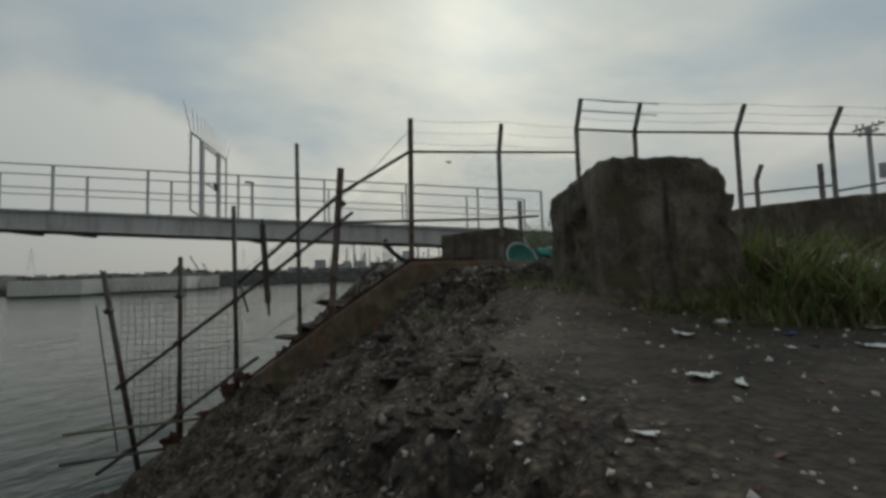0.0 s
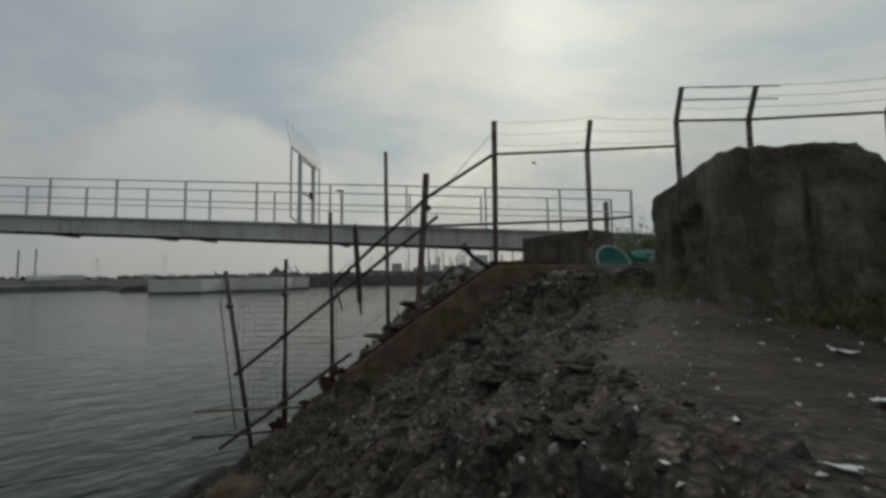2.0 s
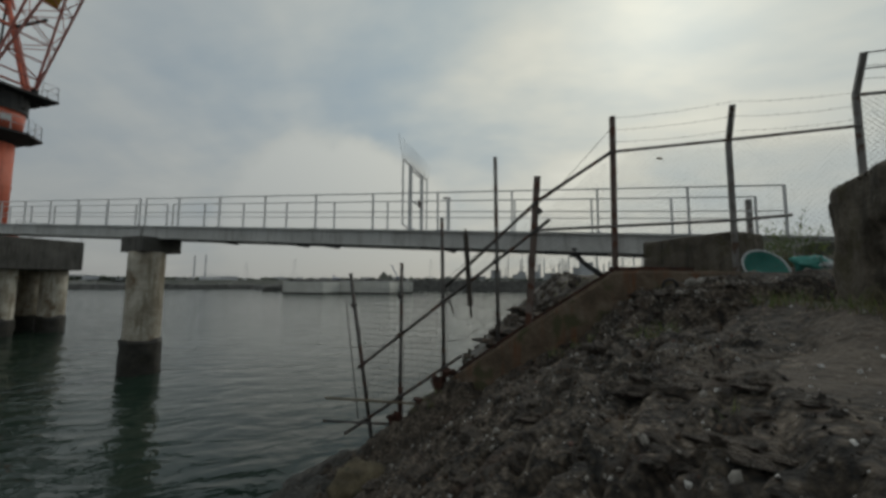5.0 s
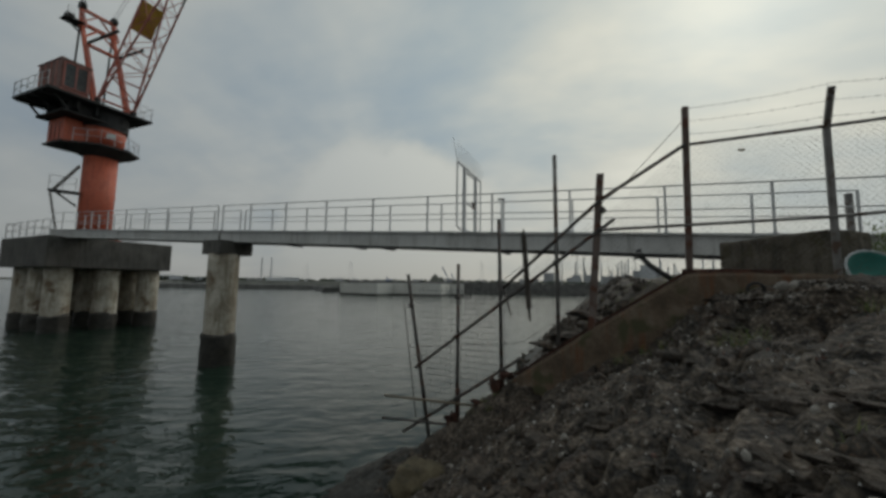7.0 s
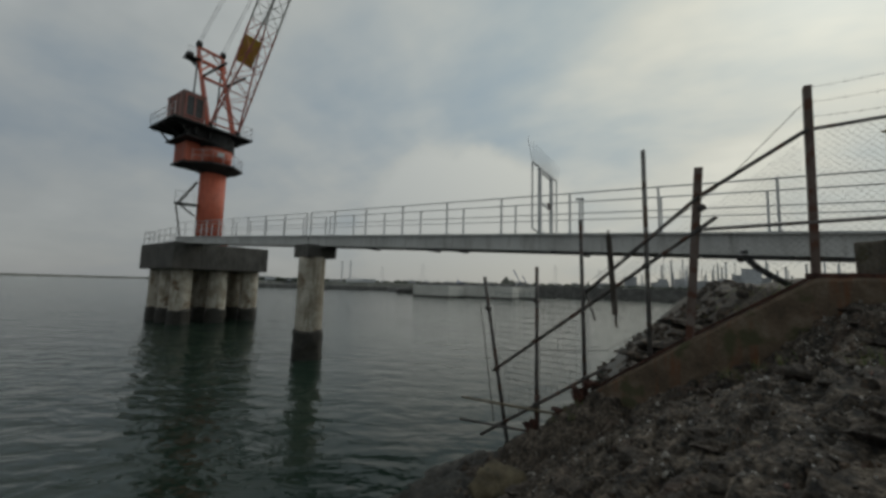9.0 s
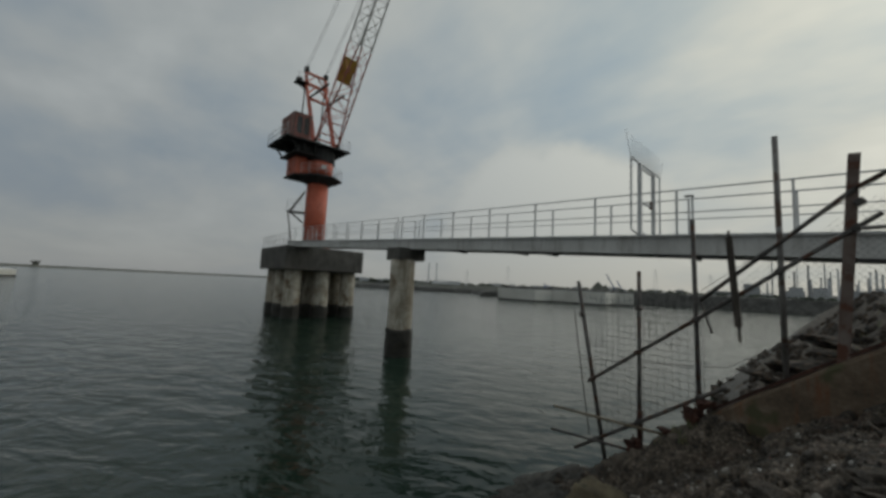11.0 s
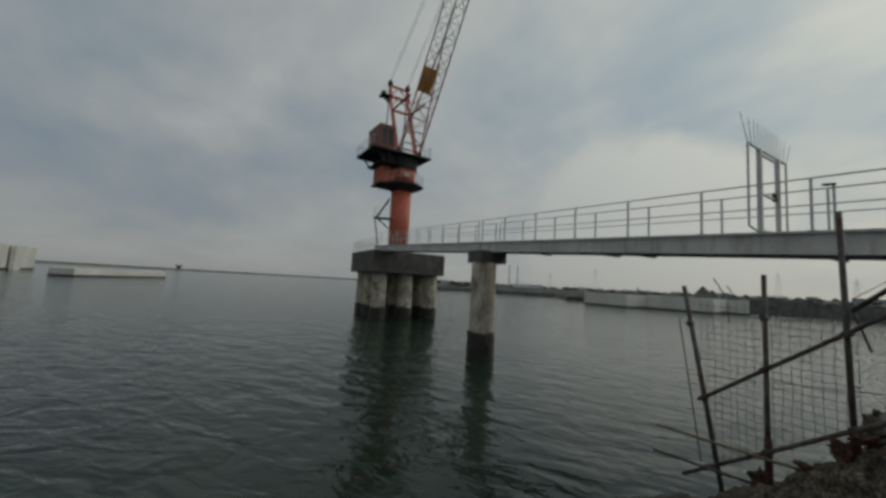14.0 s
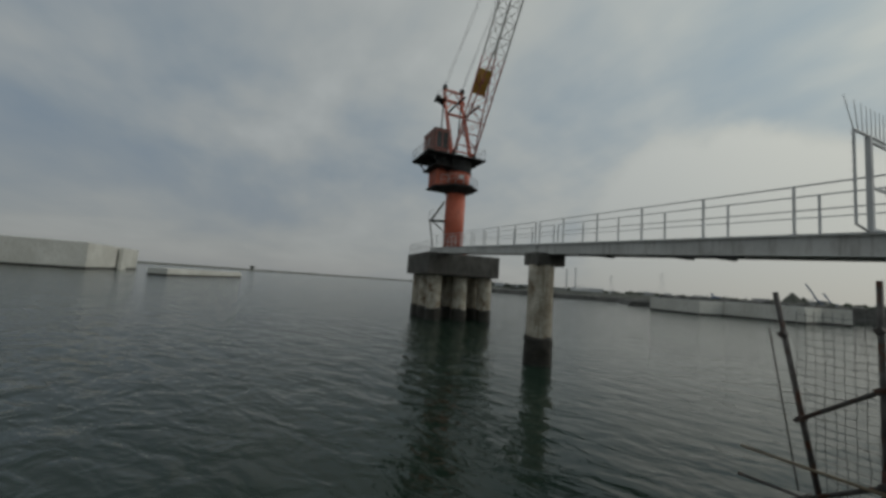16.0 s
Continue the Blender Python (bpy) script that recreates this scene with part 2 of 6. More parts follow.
M_PIER = material("pale_pier_concrete", [(0.20, 0.165, 0.12), (0.42, 0.38, 0.305), (0.62, 0.58, 0.50)], 1.3, 12, (0.7, 0.95), 0.7, 0.03, streak=(0.20, 0.165, 0.11), spots=((0.17, 0.12, 0.075), 1.1, 0.36))
M_TIDE = material("wet_tidal_growth", [(0.010, 0.010, 0.008), (0.025, 0.022, 0.016), (0.05, 0.042, 0.03)], 5, 26, (0.35, 0.8), 1.0, 0.05)
M_CAP = material("dark_cap_concrete", [(0.06, 0.056, 0.05), (0.10, 0.095, 0.085), (0.14, 0.13, 0.115)], 0.8, 10, (0.8, 1.0), 0.5, 0.02, streak=(0.05, 0.045, 0.038))
M_GALV = material("galvanised_steel", [(0.30, 0.31, 0.32), (0.40, 0.41, 0.42), (0.50, 0.51, 0.52)], 1.1, 22, (0.45, 0.7), 0.12, 0.004, 0.35, streak=(0.30, 0.29, 0.27))
M_GIRD = material("grey_painted_girder", [(0.41, 0.405, 0.385), (0.54, 0.535, 0.51), (0.62, 0.615, 0.59)], 0.7, 16, (0.5, 0.75), 0.15, 0.004, 0.0, streak=(0.36, 0.345, 0.32))
# grey steel made lighter, with a veil of haze put into its colour
M_RAIL = material("hazed_grey_rail", [(0.46, 0.465, 0.465), (0.60, 0.605, 0.60)], 2, 30, (0.5, 0.75), 0.1, 0.003, 0.1)
M_POST = material("weathered_fence_steel", [(0.12, 0.11, 0.10), (0.20, 0.19, 0.178), (0.28, 0.27, 0.255)], 4, 60, (0.55, 0.85), 0.3, 0.004, 0.3, spots=((0.10, 0.065, 0.045), 7.0, 0.42))
M_BROWN = material("rust_browned_post", [(0.085, 0.060, 0.048), (0.14, 0.10, 0.082), (0.20, 0.165, 0.145)], 4, 60, (0.6, 0.9), 0.4, 0.004, 0.2, spots=((0.11, 0.048, 0.030), 6.0, 0.45))
M_DARK = material("dark_scaffold_tube", [(0.040, 0.037, 0.034), (0.085, 0.078, 0.072), (0.15, 0.138, 0.127)], 5, 60, (0.5, 0.85), 0.3, 0.004, 0.4, spots=((0.08, 0.035, 0.02), 6.0, 0.42))
M_RUST = material("flaking_rust", [(0.020, 0.010, 0.007), (0.055, 0.022, 0.014), (0.12, 0.048, 0.028)], 6, 70, (0.75, 1.0), 0.8, 0.01)
M_WIRE = material("fence_wire", [(0.10, 0.10, 0.096), (0.18, 0.18, 0.172)], 8, 60, (0.5, 0.8), 0, 0, 0.4)
M_WOOD = material("rotten_grey_wood", [(0.025, 0.021, 0.017), (0.06, 0.05, 0.04), (0.11, 0.095, 0.08)], 5, 50, (0.8, 1.0), 0.6, 0.01, stretch=(4, 4, 0.6))
M_BAMBOO = material("driftwood_pole", [(0.12, 0.095, 0.06), (0.22, 0.18, 0.12)], 6, 50, (0.7, 0.95), 0.4, 0.006)
M_RED = material("faded_orange_crane_paint", [(0.42, 0.085, 0.045), (0.56, 0.13, 0.07), (0.60, 0.19, 0.12)], 0.6, 9, (0.5, 0.8), 0.15, 0.006, streak=(0.36, 0.09, 0.055))
M_PINK = material("chalky_red_lattice_paint", [(0.40, 0.13, 0.10), (0.52, 0.21, 0.17)], 0.8, 12, (0.6, 0.85), 0.1, 0.004)
M_WHITE = material("dirty_white_lattice_paint", [(0.45, 0.44, 0.42), (0.62, 0.61, 0.59)], 0.8, 12, (0.6, 0.85), 0.1, 0.004)
M_BLACK = material("grimy_dark_steel", [(0.022, 0.022, 0.022), (0.05, 0.048, 0.046)], 0.9, 14, (0.6, 0.9), 0.3, 0.01, 0.2)
M_YELLOW = material("ochre_yellow_panel_paint", [(0.40, 0.24, 0.03), (0.58, 0.37, 0.06)], 1.0, 14, (0.55, 0.8), 0.15, 0.005)
M_CABIN = material("rusty_cabin_panel", [(0.13, 0.06, 0.05), (0.22, 0.12, 0.10), (0.34, 0.25, 0.22)], 0.7, 9, (0.6, 0.9), 0.2, 0.008, streak=(0.14, 0.07, 0.05))
M_GLASS = material("dusty_cabin_glass", [(0.02, 0.025, 0.025), (0.05, 0.055, 0.05)], 1.5, 12, (0.15, 0.4), 0, 0)
M_CAISSON = material("caisson_concrete", [(0.50, 0.49, 0.44), (0.62, 0.61, 0.56), (0.74, 0.73, 0.68)], 0.12, 2.5, (0.8, 1.0), 0.2, 0.05, streak=(0.46, 0.43, 0.37))
M_FARLAND = material("far_scrub_land", [(0.07, 0.075, 0.06), (0.12, 0.12, 0.10), (0.18, 0.175, 0.15)], 0.03, 0.4, (0.9, 1.0), 0.3, 0.3)
# rock tones lifted a little, so the colour carries some distance haze
M_DIKE = material("hazed_dike_rock", [(0.045, 0.044, 0.040), (0.09, 0.087, 0.080), (0.155, 0.15, 0.138)], 0.5, 3.0, (0.85, 1.0), 1.0, 0.4)
# paler than plain cladding: haze over the water is mixed into the colour
M_FARWALL = material("hazed_far_cladding", [(0.36, 0.37, 0.38), (0.50, 0.51, 0.52)], 0.05, 1.0, (0.7, 0.9), 0, 0, vary=0.4)
M_FARWHITE = material("far_white_roof", [(0.62, 0.63, 0.63), (0.75, 0.75, 0.75)], 0.05, 1.0, (0.6, 0.8), 0, 0)
M_FARBLUE = material("far_blue_machine", [(0.08, 0.12, 0.22), (0.12, 0.17, 0.30)], 0.1, 1.0, (0.6, 0.8), 0, 0)
M_TREE = material("far_tree_foliage", [(0.030, 0.040, 0.024), (0.06, 0.075, 0.045)], 0.2, 2.0, (0.9, 1.0), 0.5, 0.3)
M_GRASS = material("coarse_green_grass", [(0.050, 0.088, 0.022), (0.12, 0.18, 0.048), (0.22, 0.245, 0.085)], 5, 30, (0.55, 0.85), 0, 0)
for _m in (M_GRASS,):
    _nt = _m.node_tree
    _b = _nt.nodes["Principled BSDF"]
    _t = _nt.nodes.new("ShaderNodeBsdfTranslucent")
    _x = _nt.nodes.new("ShaderNodeMixShader")
    _x.inputs[0].default_value = 0.5
    _nt.links.new(_b.inputs["Base Color"].links[0].from_socket, _t.inputs["Color"])
    _nt.links.new(_b.outputs[0], _x.inputs[1])
    _nt.links.new(_t.outputs[0], _x.inputs[2])
    _nt.links.new(_x.outputs[0], _nt.nodes["Material Output"].inputs[0])
M_STRAW = material("dry_straw_grass", [(0.12, 0.10, 0.05), (0.26, 0.22, 0.12)], 5, 30, (0.7, 0.9), 0, 0)
M_REDLEAF = material("withered_red_leaf", [(0.045, 0.016, 0.012), (0.10, 0.035, 0.026)], 5, 30, (0.7, 0.9), 0, 0)
M_PAPER = material("torn_white_plastic", [(0.62, 0.63, 0.61), (0.78, 0.79, 0.77)], 9, 60, (0.4, 0.6), 0.2, 0.004)
M_BAG = material("grimy_plastic_bag", [(0.40, 0.42, 0.42), (0.62, 0.64, 0.64)], 7, 50, (0.35, 0.55), 0.4, 0.01)
M_BLUE = material("blue_plastic_scrap", [(0.03, 0.08, 0.26), (0.05, 0.12, 0.36)], 9, 50, (0.35, 0.5), 0.1, 0.003)
M_TEAL = material("teal_plastic", [(0.035, 0.20, 0.165), (0.06, 0.30, 0.25)], 4, 40, (0.4, 0.6), 0.3, 0.008)
M_RUBBER = material("black_rubber", [(0.012, 0.012, 0.012), (0.03, 0.03, 0.03)], 8, 60, (0.6, 0.85), 0.3, 0.004)


# ---- mesh helpers ----
def mesh_from(name, bm, mat, smooth=False):
    me = bpy.data.meshes.new(name)
    bm.normal_update()
    bm.to_mesh(me)
    bm.free()
    me.materials.append(mat)
    if smooth:
        for p in me.polygons:
            p.use_smooth = True
    return me


def empty(name, at, label, category, group="", kind=""):
    ob = new(name)
    ob.empty_display_size = 0.2
    ob.matrix_world = Matrix.Translation(at)
    ob["base"] = 1
    return tagged(ob, label, category, group, kind)


def part(name, bm, mat, parent, label="", smooth=False, kind=""):
    """Links a bmesh, given in world coordinates, as one mesh under a thing or a part."""
    up, off = parent, Vector()
    while up:
        off += up.location
        up = up.parent
    bmesh.ops.translate(bm, verts=bm.verts, vec=-off)
    ob = new(name, mesh_from(name, bm, mat, smooth))
    ob.parent = parent
    return tagged(ob, label, "", "", kind)


def thing(name, bm, mat, label, category, at=None, group="", kind="", smooth=False):
    at = Vector(at) if at is not None else Vector()
    bmesh.ops.translate(bm, verts=bm.verts, vec=-at)
    ob = new(name, mesh_from(name, bm, mat, smooth))
    ob.location = at
    return tagged(ob, label, category, group, kind)


def box(bm, c, size, x_axis=(1, 0, 0), z_axis=(0, 0, 1), bevel=0.0):
    """A box at c with its own axes, its edges bevelled."""
    x = Vector(x_axis).normalized()
    z = Vector(z_axis)
    z = (z - x * z.dot(x)).normalized()
    y = z.cross(x)
    m = Matrix((x, y, z)).transposed().to_4x4()
    m.translation = Vector(c)
    got = bmesh.ops.create_cube(bm, size=1.0, matrix=m @ Matrix.Diagonal((*size, 1)))["verts"]
    if bevel:
        edges = list({e for v in got for e in v.link_edges})
        bmesh.ops.bevel(bm, geom=edges, offset=bevel, segments=2, affect="EDGES", profile=0.6)
    return got


def tube(bm, a, b, r, n=8, r2=None, caps=True):
    a, b = Vector(a), Vector(b)
    d = b - a
    q = d.to_track_quat("Z", "Y").to_matrix().to_4x4()
    q.translation = (a + b) / 2
    bmesh.ops.create_cone(bm, cap_ends=caps, segments=n, radius1=r, radius2=r if r2 is None else r2, depth=d.length, matrix=q)


def pipe(bm, pts, r, n=8):
    for a, b in zip(pts[:-1], pts[1:]):
        tube(bm, a, b, r, n)
    for p in pts[1:-1]:
        bmesh.ops.create_icosphere(bm, subdivisions=1, radius=r * 1.03, matrix=Matrix.Translation(p))


def bar(bm, a, b, w, h, up=(0, 0, 1), bevel=0.0):
    a, b = Vector(a), Vector(b)
    box(bm, (a + b) / 2, ((b - a).length, w, h), b - a, up if abs((b - a).normalized().z) < 0.95 else (1, 0, 0), bevel)


def wires(segments, r):
    """Thin three-sided wires as plain vertex and face lists, joined into one bmesh."""
    bm = bmesh.new()
    for a, b in segments:
        a, b = Vector(a), Vector(b)
        d = (b - a).normalized()
        s = d.cross(Vector((0.3, 0.9, 0.2))).normalized()
        t = d.cross(s)
        ring = [[bm.verts.new(p + r * (math.cos(k) * s + math.sin(k) * t)) for k in (0, 2.094, 4.189)] for p in (a, b)]
        for k in range(3):
            bm.faces.new((ring[0][k], ring[0][(k + 1) % 3], ring[1][(k + 1) % 3], ring[1][k]))
    return bm


def rock(seed, squash=(1, 1, 0.7), rough=0.35, sub=3):
    bm = bmesh.new()
    bmesh.ops.create_icosphere(bm, subdivisions=sub, radius=1.0)
    off = Vector((seed * 7.3, seed * 3.1, seed * 1.7))
    for v in bm.verts:
        n = v.co.normalized()
        k = 1 + rough * noise.noise(n * 1.3 + off) + 0.45 * rough * noise.noise(n * 3.1 + off) + 0.2 * rough * noise.noise(n * 7 + off)
        # flat broken facets
        for f in range(5):
            d = Vector((math.sin(seed * 1.9 + f * 2.4), math.cos(seed * 2.7 + f * 1.7), math.sin(seed * 0.7 + f * 3.9))).normalized()
            k = min(k, 0.78 / max(n.dot(d), 0.05)) if n.dot(d) > 0.6 else k
        v.co = Vector((n.x * squash[0], n.y * squash[1], n.z * squash[2])) * k
    return bm


def smooth01(x):
    x = min(max(x, 0.0), 1.0)
    return x * x * (3 - 2 * x)


# ---- the ground ----
def ground_base(x, y):
    """Height of the bank without its lumps."""
    u = 1.0 - x
    if u <= 0:
        near = 3.12 + 0.03 * smooth01(-u / 2)
    elif u < 3.4:
        near = 3.12 - 0.36 * u - 0.105 * u * u
    else:
        near = 0.68 - 0.33 * (u - 3.4)
    # rubble heaped at the foot
    near += 0.20 * smooth01((u - 2.9) / 0.8) * smooth01((5.6 - u) / 1.2) * smooth01((y - 2.5) / 1.5)
    near -= 0.16 * smooth01((y - 4.2) / 1.0) * smooth01(u / 0.6) * smooth01((3.2 - u) / 1.0)
    # slow rise round the block, then a broken mound before the fence
    near += 0.24 * smooth01((y - 2.1) / 1.2) * smooth01((x - 1.3) / 0.9)
    front = 4.62 + 0.25 * noise.noise(Vector((x * 1.3, 0, 3))) + 0.25 * smooth01((1.7 - x) / 0.8)
    near += (0.20 * smooth01((y - front) / (0.12 + 0.5 * smooth01((1.75 - x) / 0.5))) + 0.10 * smooth01((y - front) / 1.1)) * smooth01((x - 0.75) / 0.6)
    # rise to the wall under the fence
    near += 0.2 * smooth01((x - 3.6) / 2.5) * smooth01((y - 3.0) / 3.0)
    far = 3.56 if x > 0.95 else 3.56 - (0.70 + 0.10 * smooth01((y - 6.7) / 0.8) + 0.24 * smooth01((y - 6.7) / 0.8) * smooth01((20.5 - y) / 12)) * (0.95 - x) - (0.6 * smooth01((-0.45 - x) / 0.8) + 0.5 * smooth01((-0.8 - x) / 0.8)) * smooth01((11 - y) / 3.0)
    far += 0.42 * smooth01((y - 14) / 10) * smooth01((x + 1.0) / 2.0)
    far += 0.55 * smooth01((x - 3.6) / 2.0) * smooth01((y - 6.6) / 2.0)
    shore = -0.6 * smooth01((y - 45) / 60) * smooth01((x + 2) / 3)
    line = 6.12 - 0.12 * (x - 0.05) if x < 1.05 else 6.12
    k = smooth01((y - line) / 0.35)
    z = near * (1 - k) + far * k + shore
    # earth banked up along the foot of the slope fence
    w = smooth01((y - 5.6) / 0.5) * smooth01((7.0 - y) / 0.4) * smooth01((x + 3.1) / 0.4) * smooth01((-0.8 - x) / 0.4)
    return z + w * max(0.0, 1.30 + 0.74 * (x + 2.3) - z)


def chunks(p, k):
    """Broken lumps: high in the middle of each cell, with clefts between."""
    d = noise.voronoi(p * k)[0]
    return min(d[1] - d[0], 0.5)


def ground(x, y):
    z = ground_base(x, y)
    p = Vector((x, y, 0.0))
    w = p + Vector((noise.noise(p * 2.1), noise.noise(p * 2.1 + Vector((7, 0, 0))), 0)) * 0.16
    slope = smooth01((1.25 + 0.95 * smooth01((y - 2.4) / 1.2) - x + 0.35 * noise.noise(p * 0.8)) / 0.7)
    back = smooth01((y - 6.3) / 0.5)
    mound = smooth01((y - 4.3) / 0.4) * smooth01((6.3 - y) / 0.4) * smooth01((x - 0.6) / 0.5) * smooth01((3.6 - x) / 0.6)
    broken = min(1.0, slope + mound)
    lump = noise.noise(p * 1.1 + Vector((3, 1, 0))) * 0.09 + 0.11 * (chunks(w, 1.7) - 0.22) + 0.04 * (chunks(w, 4.3) - 0.2) + 0.02 * (chunks(w, 9.5) - 0.2) + 0.014 * noise.noise(p * 11) + 0.025 * (0.3 - abs(noise.noise(w * 6.0)))
    patch = 0.55 + 0.45 * smooth01(0.5 + 1.4 * noise.noise(p * 0.9 + Vector((5, 5, 0))))
    z += (lump - 0.01) * broken * patch * (1 - 0.4 * back) * (0.55 + 0.45 * smooth01((y - 0.5) / 1.5))
    # worn ledges that run along the slope
    q = (z - 0.24 * y) / 0.14 + 0.8 * noise.noise(w * 1.1 + Vector((2, 9, 0))) + 0.12 * noise.noise(w * 4.0)
    f = q - math.floor(q)
    z += 0.14 * (smooth01((f - 0.60) / 0.30) - f) * 0.75 * broken * (1 - back)
    # narrow clefts between the slabs
    along = Vector((0.83 * w.x - 0.55 * w.y, 0.40 * (0.55 * w.x + 0.83 * w.y), 0))
    for k, deep in ((1.7, 0.075), (3.9, 0.03)):
        z -= deep * (1 - smooth01((chunks(along + Vector((k, 4, 0)), k) - 0.01) / 0.09)) * broken * (1 - back)
    z += 0.010 * broken * noise.noise(p * 16) + 0.006 * broken * noise.noise(p * 31)
    z += (1 - broken) * (0.012 * noise.noise(p * 2.0) + 0.010 * noise.noise(p * 7.0) + 0.005 * noise.noise(p * 19))
    z += 0.10 * back * noise.noise(p * 1.6)
    return z


def steps(*spans):
    out = []
    for a, b, d in spans:
        n = max(1, round((b - a) / d))
        out += [a + (b - a) * i / n for i in range(n)]
    return out + [spans[-1][1]]


def build_ground():
    xs = steps((-12, -5, 0.5), (-5, -4.2, 0.1), (-4.2, -2.4, 0.05), (-2.4, 2.2, 0.024), (2.2, 4.5, 0.07), (4.5, 16, 0.4), (16, 60, 4))
    ys = steps((-12, -1, 0.5), (-1, 0.4, 0.1), (0.4, 6.4, 0.025), (6.4, 14, 0.14), (14, 40, 0.6), (40, 175, 5))
    verts = [(x, y, ground(x, y)) for y in ys for x in xs]
    w = len(xs)
    faces = [(j * w + i, j * w + i + 1, (j + 1) * w + i + 1, (j + 1) * w + i) for j in range(len(ys) - 1) for i in range(w - 1)]
    me = bpy.data.meshes.new("ground")
    me.from_pydata(verts, [], faces)
    me.materials.append(M_SOIL)
    me.materials.append(M_TIDE)
    me.materials.append(M_PATH)
    for p in me.polygons:
        p.use_smooth = True
        c = p.center
        if c.z < 0.72 + 0.30 * noise.noise(c * 1.7) + 0.25 * noise.noise(c * 5.0):
            p.material_index = 1
        elif c.x + 0.5 * noise.noise(c * 0.9) + 0.25 * noise.noise(c * 6.0) > 1.05 and c.y + 0.6 * noise.noise(c * 1.1) + 0.3 * noise.noise(c * 5.0) < 3.0:
            p.material_index = 2
    tagged(new("ground", me), "dark lumpy soil bank falling to the water", "ground", kind="structure")


build_ground()


def build_water():
    bm = bmesh.new()
    for r0, r1, n in ((0, 60, 64), (60, 400, 64), (400, 4200, 64)):
        ring0 = [bm.verts.new((r0 * math.cos(2 * math.pi * k / n), r0 * math.sin(2 * math.pi * k / n), 0)) for k in range(n)] if r0 else None
        ring1 = [bm.verts.new((r1 * math.cos(2 * math.pi * k / n), r1 * math.sin(2 * math.pi * k / n), 0)) for k in range(n)]
        if ring0:
            for k in range(n):
                bm.faces.new((ring0[k], ring1[k], ring1[(k + 1) % n], ring0[(k + 1) % n]))
        else:
            bm.faces.new(ring1)
    bmesh.ops.remove_doubles(bm, verts=bm.verts, dist=0.001)
    thing("water", bm, M_WATER, "dark green rippled harbour water", "water", kind="structure")


build_water()


# ---- the access bridge ----
def deck_y(x, side=0.0):
    return 10.39 - 0.088 * x + side


def deck_z(x):
    return 4.84 - 0.0565 * x


BX = Vector((-1, 0.088, 0.0565)).normalized()  # along the bridge, out over the water
NEAR, FAR = 0.0, 1.15


def on_deck(x, side, dz=0.0):
    return Vector((x, deck_y(x, side), deck_z(x) + dz))


